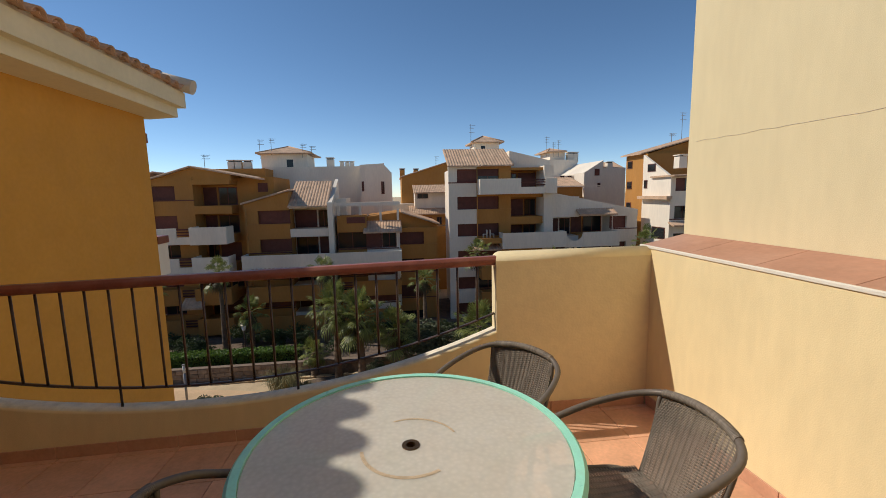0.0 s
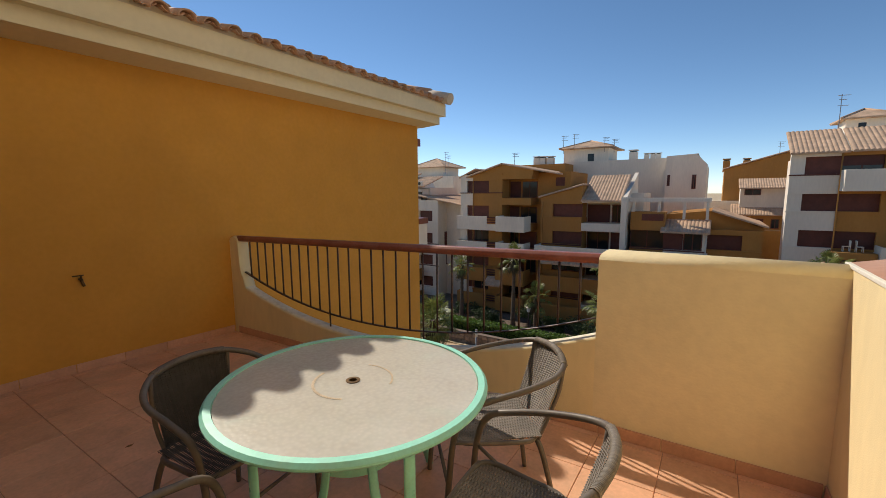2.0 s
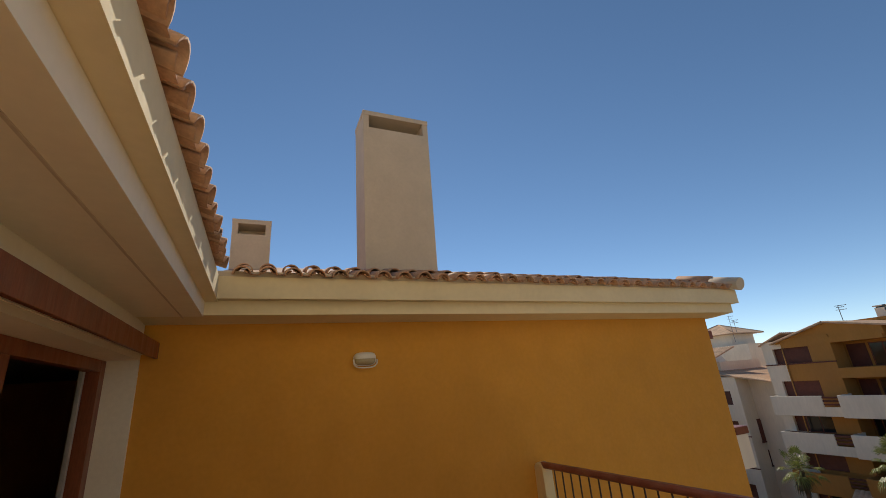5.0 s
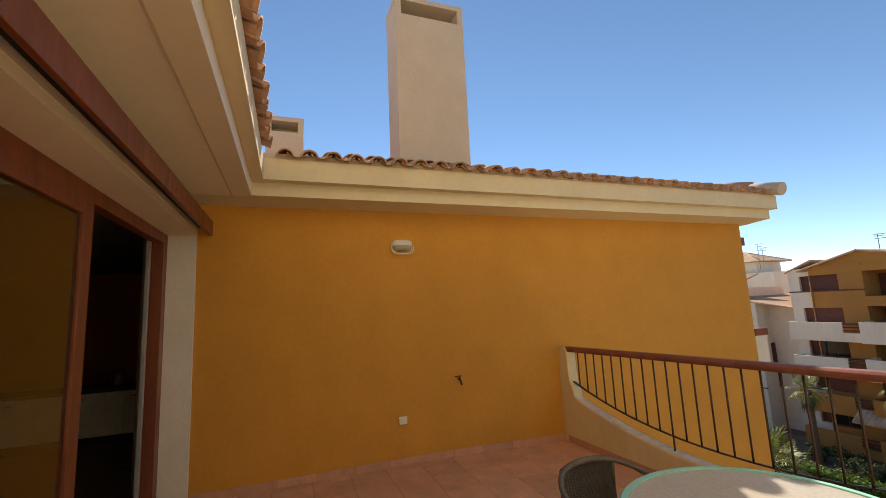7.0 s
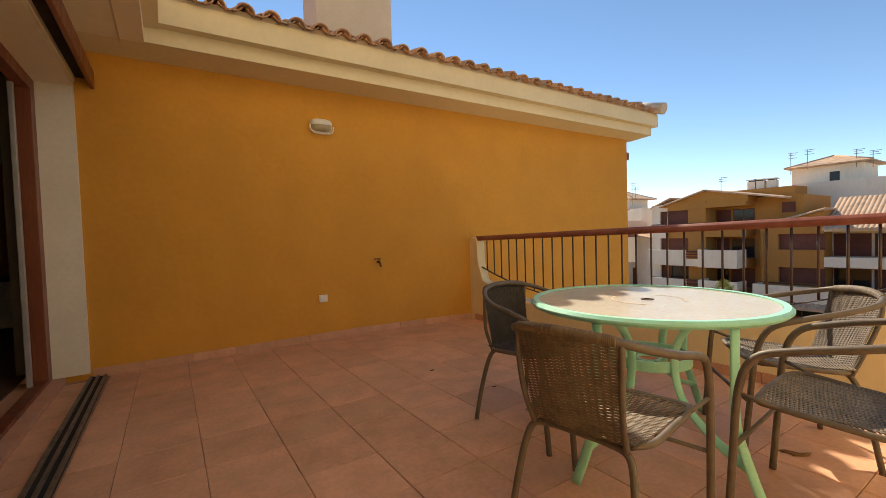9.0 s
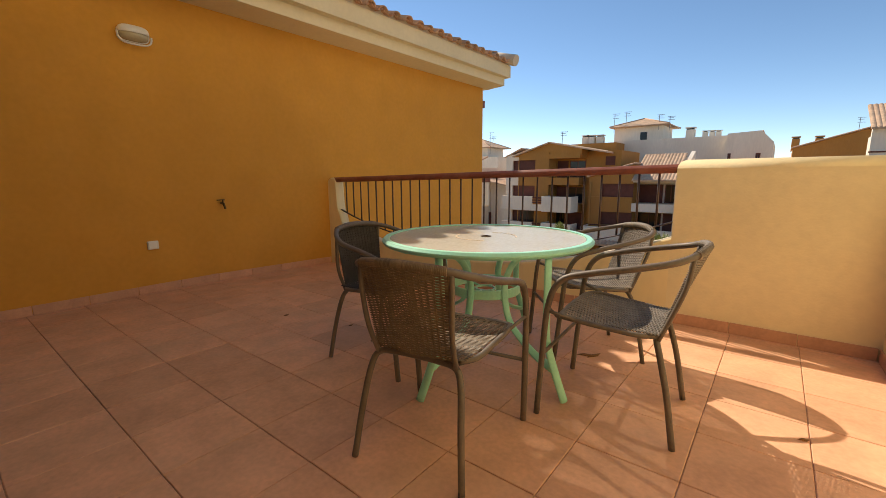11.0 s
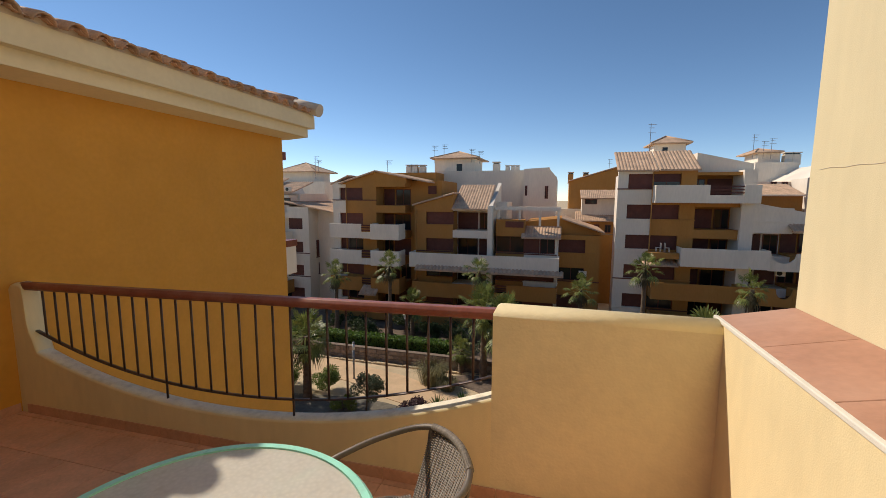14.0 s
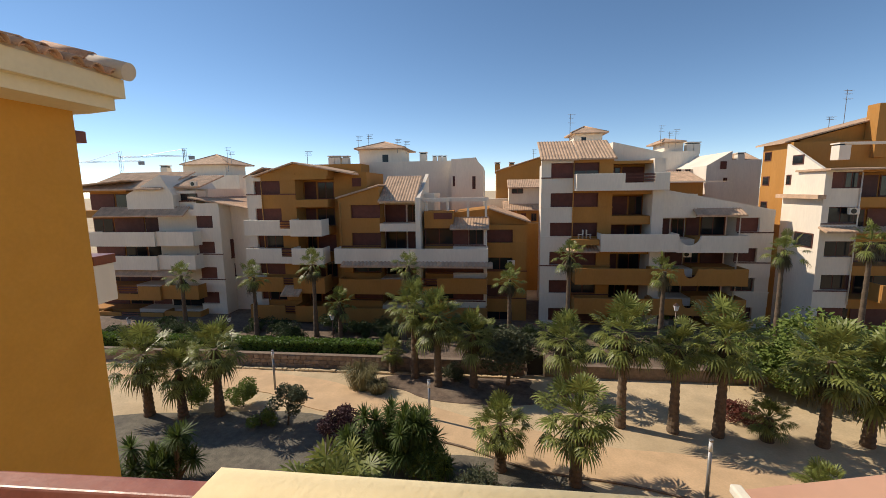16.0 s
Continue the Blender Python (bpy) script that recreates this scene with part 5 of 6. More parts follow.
balcony(h2, -23.85, -17.85, 48.7, 50, -6.25, 'w', 1.5, gap=(-19.46, -17.92))
balcony(h2, -17.85, -14.12, 47.9, 50, -6.22, 'w', 1.6)
balcony(h2, -23.85, -17.85, 48.7, 50, -9.65, 'o', 1.5, gap=(-19.46, -17.92))
balcony(h2, -17.85, -14.12, 47.9, 50, -9.58, 'o', 1.6)
balcony(h2, -23.85, -17.85, 48.7, 50, -13.05, 'o', 1.5, gap=(-19.46, -17.92))
balcony(h2, -17.85, -14.12, 47.9, 50, -12.94, 'o', 1.6)
part('roof', ribs(-19.11, -16.88, 47.0, 48.4, -9.89, -9.05), F_ROOF, h2)
antenna(-18.95, 56, 5.27, 1.6)

# broad white house with stepped roofs beside the ochre one
h1 = house('apartment_house', 'white apartment house with stepped tiled roofs and shutters', -34.34, 51)
loggia(h1, -48.28, -40.66, 51, 2.00, 6, 'o', 'sgsgds', ztop=2.41)
slope(h1, -48.68, -40.43, 50.4, 60, 2.72, 3.46)
part('roof', ribs(-46.69, -35.47, 50.5, 57, 2.32, 4.64), F_ROOF, h1)
gable(h1, -40.66, -34.34, 51, 60, -0.46, 1.62, 1.55, 'w', zm=3.99, xm=-35.85)
part('roof', ribs(-36.0, -31.35, 52, 57, 2.55, 4.05), F_ROOF, h1)
bay(h1, -37.52, -32.1, 52, 1.69, 1, 'w', '2', win_h=0.9)
part('roof', ribs(-44.72, -32.47, 50.0, 51.4, -0.95, 0.09), F_ROOF, h1)
loggia(h1, -40.66, -31.73, 51, -1.1, 4, 'w', 'sgds', ztop=-0.27)
bay(h1, -31.73, -28.41, 51, -1.06, 4, 'w', 'ssss', side=-0.3, ztop=0.49)
gable(h1, -31.73, -24.07, 53.2, 64, GZ, 1.04, -0.43, 'w')
part('wall', B(-28.71, -28.37, 50.97, 64, GZ, -0.33), F_WHITE, h1)
slope(h1, -32.24, -23.92, 50.8, 64, 1.25, -0.23)
part('core', B(-48.28, -31.73, 54, 62, GZ, 2.27), F_WHITE, h1)
balcony(h1, -44.72, -35.85, 49.2, 51, -4.37, 'w', 1.5)
balcony(h1, -35.85, -30.98, 49.5, 51, -4.36, 'w', 1.5)
balcony(h1, -44.72, -35.85, 49.2, 51, -7.31, 'w', 1.5)
balcony(h1, -35.85, -30.98, 49.5, 51, -7.25, 'w', 1.5)
balcony(h1, -44.72, -35.85, 49.2, 51, -11.11, 'o', 1.5, gap=(-41.59, -38.89))
balcony(h1, -35.85, -30.98, 49.5, 51, -10.99, 'o', 1.5)
balcony(h1, -44.72, -35.85, 49.2, 51, -14.47, 'o', 1.5, gap=(-41.59, -38.89))
balcony(h1, -35.85, -30.98, 49.5, 51, -14.29, 'o', 1.5)
side_win_east(h1, -28.37, 52.65, 54.67, -6.46, -4.16)
side_win_east(h1, -28.37, 53.11, 55.04, -8.88, -7.36)
side_win_east(h1, -28.37, 53.7, 55.8, -12.84, -10.8)
side_win_east(h1, -28.37, 56.05, 56.97, -5.59, -4.34)
side_win_east(h1, -28.37, 56.58, 57.38, -8.83, -7.71)
part('awning_roof', ribs(-43.54, -32.1, 49.0, 50.2, -8.23, -7.29), F_ROOF, h1)
h8 = house('apartment_house', 'white rear block with a hip-roofed stair tower', -44.02, 72)
part('wall', B(-49.66, -38.68, 72, 84, GZ, 4.75), F_WHITE, h8)
part('wall', B(-49.79, -41.69, 73, 79, GZ + 12, 6.67), F_WHITE, h8)
hip(h8, -49.66, -40.38, 72, 80, 6.7, 1.91)
win(h8, -43.7, -41.87, 71.9, 1.33, 2.02, 'g')
stack(h8, -53.18, 72.5, 5.1, 1.6, 1.2)
antenna(-40.49, 72, 5.65, 3.80)
antenna(-48.68, 72, 6.77, 2.69)
antenna(-39.85, 72, 7.07, 1.61)

# ochre rear houses seen between the two front ones
h9 = house('apartment_house', 'ochre rear house with tiled roofs seen through the gap', 8.99, 84)
gable(h9, 5.61, 18.05, 88, 100, GZ, 5.09, 8.77, 'o')
slope(h9, 5.38, 18.05, 87.5, 100, 5.2, 8.98)
part('wall', B(3.84, 14.81, 84, 88, GZ, -2.31), F_OCHRE, h9)
part('roof', ribs(7.56, 14.31, 80, 84, 1.91, 3.38), F_ROOF, h9)
part('wall', B(7.81, 14.43, 81, 84, -2.17, 1.91), F_WHITE, h9)
part('wall', B(8.4, 12.8, 66, 68, GZ, -3.4), F_OCHRE, h9)
win(h9, 8.32, 10.37, 80.9, 0.81, 1.73, 'g')
part('roof', ribs(6.72, 14.18, 79, 82, -2.07, -0.56), F_ROOF, h9)
part('wall', B(9.23, 13.69, 79.4, 84, GZ, -2.07), F_OCHRE, h9)
win(h9, 11.71, 12.7, 79.3, -4.09, -2.69, 'g')
win(h9, 9.93, 10.82, 79.3, -4.08, -2.67, 's')
win(h9, 11.71, 12.7, 79.3, -8.36, -6.93, 'g')
win(h9, 9.93, 10.82, 79.3, -8.36, -6.93, 's')
win(h9, 11.71, 12.7, 79.3, -12.69, -11.24, 'g')
win(h9, 9.93, 10.82, 79.3, -12.71, -11.25, 's')
part('wall', B(3.37, 8.55, 86, 88, GZ, -0.19), F_WHITE, h9)
stack(h9, 5.83, 88.5, 5.53, 1.4, 1.0, 'o')
stack(h9, 8.65, 88.5, 5.48, 1.4, 1.0, 'o')
antenna(12.96, 90, 6.83, 2.6)

# white rear houses and tower on the skyline
h10 = house('apartment_house', 'white rear house with a hip-roofed tower', 34.8, 76)
part('wall', B(32.14, 37.69, 76, 84, GZ, 7.34), F_WHITE, h10)
part('wall', B(32.79, 35.66, 77, 82, GZ + 14, 8.88), F_WHITE, h10)
hip(h10, 31.96, 35.68, 76, 83, 8.87, 0.80)
part('wall', B(30.28, 36.73, 70, 76, GZ, 4.23), F_WHITE, h10)
win(h10, 31.91, 32.64, 69.9, 3.14, 4.24, 'g')
win(h10, 33.2, 33.93, 69.9, 3.12, 4.22, 'g')
win(h10, 34.33, 35.05, 69.9, 3.10, 4.20, 'g')
part('roof', ribs(27.57, 32.53, 62, 67, 2.33, 3.8), F_ROOF, h10)
part('wall', B(27.79, 32.39, 62.5, 69, GZ, 2.33), F_OCHRE, h10)
antenna(32.07, 77, 8.39, 3.2)
antenna(33.42, 77, 8.36, 2.2)
antenna(34.41, 77, 8.34, 2.6)
stack(h10, 36.73, 77, 7.56, 1.3, 1.0)
stack(h10, 37.79, 77, 7.54, 1.3, 1.0)
h11 = house('apartment_house', 'white gabled rear house beside a beige block', 37.78, 66)
gable(h11, 34.28, 37.48, 66, 76, GZ, 4.5, 6.42, 'w')
win(h11, 36.0, 36.82, 65.9, 4.0, 5.07, 's')
win(h11, 36.52, 37.04, 65.9, 2.22, 2.83, 'g')
part('wall', B(37.48, 41.6, 66.5, 76, GZ, 5.24), F_WHITE, h11)
part('roof', ribs(38.22, 41.6, 67, 70, 5.28, 6.33), F_ROOF, h11)
stack(h11, 38.96, 66.6, 5.25, 1.0, 0.9)
stack(h11, 37.12, 70, 4.65, 1.0, 0.9)
part('pergola_beam', B(25.75, 34.61, 60, 60.25, 2.21, 2.35), F_WHITE, h11)

# white gabled house on the near right with an ochre block
h12 = house('apartment_house', 'white gabled house with an ochre wing and brown windows', 33.45, 45)
gable_y(h12, 35.14, 35.44, 45.95, 51.43, GZ, 2.97, 5.91, 'w')
slope(h12, 34.84, 44.0, 45, 49.5, 3.12, 3.16)
side_win(h12, 35.14, 48.88, 50.41, 3.74, 4.68)
side_win(h12, 35.14, 50.41, 51.09, 1.73, 2.76)
side_win(h12, 35.14, 46.6, 49.11, -4.3, -2.9)
part('ledge_roof', B(34.44, 35.14, 45.6, 51.43, 0.41, 0.79), F_ROOF, h12)
gable_y(h12, 35.74, 51.36, 51.48, 56.36, GZ, 6.09, 6.39, 'o')
side_win(h12, 35.74, 54.82, 55.94, 4.42, 5.42)
side_win(h12, 35.74, 54.82, 55.94, 1.69, 2.71)
side_win(h12, 35.74, 54.82, 55.94, -1.14, -0.1)
gable(h12, 36.92, 53.09, 52.48, 56.36, 3.38, 6.32, 10.64, 'o')
slope(h12, 35.15, 52.6, 51.98, 56.86, 6.19, 10.66)
part('chimney', B(42.92, 44.09, 50.98, 52.38, 4.36, 9.65), F_OCHRE, h12)
bay(h12, 35.2, 38.24, 46, 2.85, 5, 'w', '2gggs', side=0.2, ztop=3.15)
loggia(h12, 38.24, 44.0, 46, 2.8, 5, 'o', 'sgdsg', ztop=3.1)
part('core', B(35.50, 44.0, 49, 51.5, GZ, 3.08), F_OCHRE, h12)
part('awning_roof', ribs(35.0, 44.0, 44.9, 46, -2.55, -2.19), F_ROOF, h12)
balcony(h12, 39.61, 44.0, 44.2, 46, -8.73, 'o', 1.4)
part('pergola_beam', B(38.03, 43.92, 48, 48.3, 5.43, 5.69), F_WHITE, h12)
stack(h12, 38.03, 48, 4.65, 1.0, 1.0)
antenna(43.52, 56, 8.69, 3.33)
antenna(42.04, 56, 8.18, 1.0)

# small things on the balconies and facades
balcony_plant(-41.84, 50.1, -4.38, 0.75, 1)
balcony_plant(-42.76, 50.0, -4.38, 0.6, 2)
balcony_plant(-34.51, 50.2, -7.26, 0.5, 3)
balcony_plant(-33.15, 50.2, -7.25, 0.45, 4)
balcony_plant(-39.51, 50, -14.44, 0.6, 5)
balcony_plant(-37.3, 50.1, -14.38, 0.5, 6)
balcony_plant(-34.51, 50.2, -11.0, 0.5, 7)
balcony_plant(-32.63, 50.2, -14.27, 0.45, 8)
balcony_plant(-11.26, 49.2, -9.72, 0.5, 9)
balcony_plant(-9.41, 49.2, -9.69, 0.45, 10)
balcony_plant(-6.04, 49.3, -13.06, 0.5, 11)
balcony_plant(17.5, 49.3, -4.7, 0.45, 12)
balcony_plant(18.34, 49.2, -8.26, 0.5, 13)
balcony_plant(28.91, 49.2, -8.13, 0.6, 14)
balcony_plant(27.46, 49.0, -12.76, 0.5, 15)
balcony_plant(23.34, 49.0, -12.86, 0.5, 16)
balcony_plant(-15.2, 49, -9.57, 0.5, 17)
balcony_chair(14.21, 49.4, -3.68, 1)
balcony_chair(15.03, 49.4, -3.68, -1)
part('platform', B(13.15, 15.97, 48.45, 49.99, -4.28, -3.68), F_OCHRE, h5)
cooler(25.36, 50.08, -5.73)
cooler(-1.63, 49.9, -6.83)
cooler(-31.9, 51.9, 2.54)
cooler(6.92, 50.88, -6.95)
cooler(37.71, 45.98, -1.03)
downpipe(h5, 13.42, 49.9, -12.5, 4.58, F_OCHRE)
downpipe(h5, 30.43, 50.0, -12.13, -0.94, F_WHITE)
downpipe(h3, -12.65, 49.9, -13.11, 0.34, F_OCHRE)
downpipe(h3, 4.14, 49.7, -12.65, -2.55, F_WHITE)
downpipe(h2, -22.08, 49.9, -13.33, 3.04, F_OCHRE)
downpipe(h12, 38.17, 45.9, -9.58, 2.81, F_WHITE)
crane(-344.0, -279.68, -298.38, 320, 28.2, 36.31)
crane(-298.9, -234.92, -240.95, 320, 31.47, 36.77)

TALL = [
    (12.14, 44, -4.65),
    (20.81, 44, -6.11),
    (-3.64, 44, -5.77),
    (-13.68, 44, -5.73),
    (-28.6, 44, -7.02),
    (-20.38, 44, -7.11),
    (6.49, 44, -7.1),
    (29.72, 42, -3.75),
    (36.37, 42, -3.06),
    (-11.03, 44, -9.71),
]
SHORT = [
    (-18.85, 27.88, 4.42, 2.0),
    (-16.2, 27.76, 3.48, 1.7),
    (-13.9, 28.34, 4.8, 1.9),
    (-1.49, 35.32, 6.13, 1.9),
    (0.56, 34.0, 5.65, 2.0),
    (3.35, 34.06, 4.35, 1.9),
    (12.95, 29.45, 6.31, 2.1),
    (10.08, 33.3, 4.37, 1.9),
    (16.02, 29.1, 5.55, 1.6),
    (18.58, 28.92, 6.23, 2.1),
    (9.06, 23.69, 3.86, 2.0),
    (5.21, 24.47, 2.73, 1.5),
    (-3.54, 36.0, 2.1, 1.1),
    (24.08, 28.41, 5.22, 2.3),
    (26.67, 28.66, 4.36, 2.2),
    (21.24, 28.7, 1.46, 1.1),
    (20.11, 22.98, 1.16, 1.2),
    (18.17, 19.92, 1.77, 1.4),
]
LAMPS = [
    (-11.99, 32.23, 3.23),
    (0.6, 29.18, 2.81),
    (15.28, 23.34, 3.12),
]
LANTERNS = [
    (-34.5, 43, 1.55),
    (-22.8, 43, 2.01),
    (-11.45, 43, 2.46),
    (21.7, 43, 4.08),
]

# ---- park ground ----
struct("ground", B(-1500, 1500, -200, 3000, GZ - 1, GZ), SAND, "pale dry sandy ground of the park", "ground")


def sheet(name, outline, z, material, label, category):
    """A thin irregular patch of ground with its rim."""
    bm = bmesh.new()
    top = [bm.verts.new((x, y, z)) for x, y in outline]
    low = [bm.verts.new((x, y, GZ - 0.1)) for x, y in outline]
    bm.faces.new(top)
    for i in range(len(outline)):
        j = (i + 1) % len(outline)
        bm.faces.new((top[i], low[i], low[j], top[j]))
    return struct(name, bm, material, label, category)


def wavy(cx, cy, rx, ry, seed, n=48, amp=0.14):
    r = random.Random(seed)
    ph = [r.uniform(0, 6.28) for _ in range(3)]
    out = []
    for i in range(n):
        a = 2 * math.pi * i / n
        k = 1 + amp * (math.sin(2 * a + ph[0]) + 0.6 * math.sin(3 * a + ph[1]) + 0.4 * math.sin(5 * a + ph[2]))
        out.append((cx + rx * k * math.cos(a), cy + ry * k * math.sin(a)))
    return out


sheet("bed_gravel", wavy(-12.5, 23.5, 12.5, 6.0, 3), GZ + 0.03, GRAVEL, "grey gravel bed under the palms", "gravel")
sheet("bed_gravel_near", wavy(1, 20, 8.5, 6.4, 8), GZ + 0.025, GRAVEL, "grey gravel bed under the terrace", "gravel")
sheet("bed_mulch", wavy(2.5, 34.2, 6.8, 2.6, 5), GZ + 0.035, MULCH, "dark brown mulch bed under the palms", "bed")
# dark mulch sheet stands in for the deep shade behind the hedge
sheet("bed_dark", [(-60, 38.45), (30, 38.45), (44, 36.8), (44, 60), (-60, 60)], GZ + 0.03, MULCH, "planting strip before the houses, its shade put into the dark mulch colour", "bed")
mid = smooth_path([(-34, 35.2, 0), (-22, 34.4, 0), (-12, 33.2, 0), (-5, 30.6, 0), (2, 28.3, 0), (9, 26.0, 0), (17, 24.6, 0), (27, 22.6, 0), (40, 20, 0)], 8)
outl, outr = [], []
for i, p in enumerate(mid):
    d = (mid[min(i + 1, len(mid) - 1)] - mid[max(i - 1, 0)]).normalized()
    nrm = Vector((-d.y, d.x, 0))
    wd = 1.75 + 0.18 * math.sin(i * 0.7)
    outl.append((p + nrm * wd).to_2d())
    outr.append((p - nrm * wd).to_2d())
sheet("path", [tuple(p) for p in outl] + [tuple(p) for p in reversed(outr)], GZ + 0.045, PATHM, "pale orange sandy footpath through the park", "path")
kb = bmesh.new()
tube(kb, [(p.x, p.y, GZ + 0.06) for p in outr[24:]], 0.07, 5)
struct("trim_path_edge", kb, STONE, "low brown edging along the footpath", "kerb")

# low stone wall with the hedge behind it
wall = struct("wall_garden", B(-40, 7.4, 36.3, 36.7, GZ, GZ + 1.15), STONE, "low brown stone garden wall", "wall")
sr = random.Random(2)
smesh = []
for k in range(4):
    bm = vbox(bmesh.new(), -0.5, 0.5, -0.5, 0.5, -0.5, 0.5, 0.12, 1)
    for v in bm.verts:
        v.co += Vector((sr.uniform(-0.07, 0.07), sr.uniform(-0.05, 0.05), sr.uniform(-0.07, 0.07)))
    smesh.append(mesh_of("stone", bm, STONE))
for row in range(3):
    x = -19.0
    while x < 7.2:
        w_ = sr.uniform(0.35, 0.75)
        piece("stone", sr.choice(smesh), Matrix.Translation((x + w_ / 2, 36.3, GZ + 0.2 + 0.38 * row)) @ Matrix.Diagonal((w_ - 0.04, 0.14, 0.35, 1)), wall)
        x += w_
struct("wall_garden_cap", B(-40, 7.45, 36.25, 36.75, GZ + 1.152, GZ + 1.22, 0.01), STONE, "flat coping of the stone garden wall", "wall")
rocks = thing("edging_rocks", "row of small pale rocks at the foot of the garden wall", "rocks", (-6, 35.7, GZ), kind="stuff")
bm = bmesh.new()
for i in range(150):
    x, s = -19 + 26 * i / 150 + sr.uniform(-0.05, 0.05), sr.uniform(0.06, 0.16)
    vbox(bm, x - s, x + s, 35.75 - s, 35.75 + s, GZ - 0.02, GZ + s * 1.2)
part("rock", bm, SAND, rocks)

hedge = thing("hedge", "long clipped green hedge behind the stone wall", "hedge", (-19, 37.7, GZ), kind="stuff")
# near-black core stands in for the shade deep between the leaves
part("core", B(-40, -5, 37.15, 38.35, GZ, GZ + 1.95), mat("hedge_inner_shade", (0.02, 0.035, 0.01), 0.9, vary=0.3, scale=4), hedge)
hr = random.Random(3)
bm = bmesh.new()
for i in range(9000):
    x = hr.uniform(-40, -5)
    if hr.random() < 0.5:
        p = Vector((x, hr.uniform(37.05, 38.4), GZ + 1.97 + hr.uniform(-0.06, 0.1)))
    else:
        p = Vector((x, 37.12 + hr.uniform(-0.1, 0.05), GZ + hr.uniform(1.0, 2.0)))
    a = Vector((hr.gauss(0, 1), hr.gauss(0, 1), hr.gauss(0, 1))).normalized()
    b = a.orthogonal().normalized() * 0.07
    a *= 0.13
    bm.faces.new([bm.verts.new(q) for q in (p - a, p + b, p + a, p - b)])
part("leaves", bm, HEDGE_G, hedge)

gate = thing("park_gate", "dark iron gate in a white frame in the garden wall", "gate", (8.2, 36.4, GZ))
part("frame", B(7.46, 7.6, 36.3, 36.5, GZ, GZ + 2.0), F_WHITE, gate)
part("frame", B(8.9, 9.04, 36.3, 36.5, GZ, GZ + 2.0), F_WHITE, gate)
part("leaf", B(7.6, 8.9, 36.36, 36.42, GZ + 0.05, GZ + 1.85), DARK, gate)
struct("wall_garden_east", B(9.04, 60, 36.3, 36.7, GZ, GZ + 1.0), STONE, "low brown garden wall behind the palms", "wall")

# ---- park palms, trees and lamps ----
for x, y, z in TALL:
    palm(x, y, z - GZ, 1.55, True, "slim tall fan palm standing before the houses")
for x, y, h, r in SHORT:
    palm(x, y, h, r * 1.02)
tree("leafy_tree", "broad leafy green tree behind the palms", 29.5, 35.0, 6.6, 4.3, 1, TREE_G, 9000, 0.22, 26, 0.22)
tree("leafy_tree", "broad leafy green tree behind the palms", 34.5, 33.0, 6.2, 3.8, 2, TREE_G, 7000, 0.22, 22, 0.2)
tree("leafy_tree", "broad leafy green tree behind the palms", 24.6, 35.2, 4.8, 2.6, 4, TREE_G, 4500, 0.2, 16, 0.15)
tree("olive_tree", "grey-green olive tree among the palms", 6.0, 34.6, 4.9, 2.3, 7, OLIVE_G, 5200, 0.16, 15, 0.14)
tree("olive_tree", "small grey-green tree in the gravel bed", -8.6, 27.6, 2.9, 1.3, 8, OLIVE_G, 1700, 0.13, 10, 0.06)
tree("shrub", "dark purple shrub beside the footpath", -4.5, 26.6, 2.0, 1.35, 9, PURP_G, 2300, 0.14, 11, 0.04)
tree("shrub", "low red-green shrub between the palms", 20.9, 31.0, 1.5, 1.2, 10, RED_G, 1300, 0.13, 9, 0.04)
tree("shrub", "round dark green shrub behind the palms", -10.3, 27.2, 1.3, 0.9, 12, TREE_G, 900, 0.12, 7, 0.04)
tree("shrub", "round dark green shrub behind the palms", -13.0, 29.6, 2.2, 1.2, 13, TREE_G, 1500, 0.14, 8, 0.04)
tree("shrub", "round dark green shrub behind the palms", -16.6, 29.0, 2.3, 1.3, 14, TREE_G, 1500, 0.14, 8, 0.04)
tree("shrub", "low green shrub on the mulch bed", 1.6, 35.4, 1.7, 1.0, 15, OLIVE_G, 1100, 0.12, 8, 0.04)
tree("shrub", "low green shrub under the parapet", 4.3, 21.5, 1.5, 1.6, 16, OLIVE_G, 1900, 0.12, 10, 0.04)
tree("shrub", "dark green shrub beneath the yucca", 1.6, 23.4, 2.2, 1.1, 17, TREE_G, 1500, 0.13, 9, 0.05)
yucca(-0.4, 24.3, 26, 1, 3.7, "large many-headed green yucca beside the footpath")
yucca(-2.1, 23.9, 9, 5, 2.6)
yucca(1.2, 23.6, 9, 6, 2.4)
yucca(-13.6, 21.6, 7, 2, 2.6)
yucca(-11.9, 21.9, 8, 3, 2.9)
yucca(-14.6, 20.8, 3, 4, 1.8)
tuft(-5.4, 33.4, 1.9, 2.2, 1, GRASS_G, "tall pale ornamental grass tuft beside the path")
tuft(-3.9, 32.6, 1.1, 1.2, 2, GRASS_G, "pale ornamental grass tuft beside the path")

br = random.Random(31)
for i in range(40):
    x = -36 + 76 * (i + br.uniform(0.1, 0.9)) / 40
    tree("shrub", "garden shrub before the houses with shade put into its leaf colour", x, br.uniform(40.6, 46.0) if x < 20 else br.uniform(39.5, 43), br.uniform(1.2, 2.6), br.uniform(0.9, 1.7), 100 + i, SHADE_G, 900, 0.15, 8, 0.04)
# big fan leaves of the palm right below the terrace
low = thing("fan_palm", "large fan palm below the parapet", "palm tree", (-2.2, 19.3, GZ), "park palms")
piece("trunk", TRUNK_S, Matrix.Translation((-2.2, 19.3, GZ - 0.05)) @ Matrix.Diagonal((1, 1, 2.2, 1)), low)
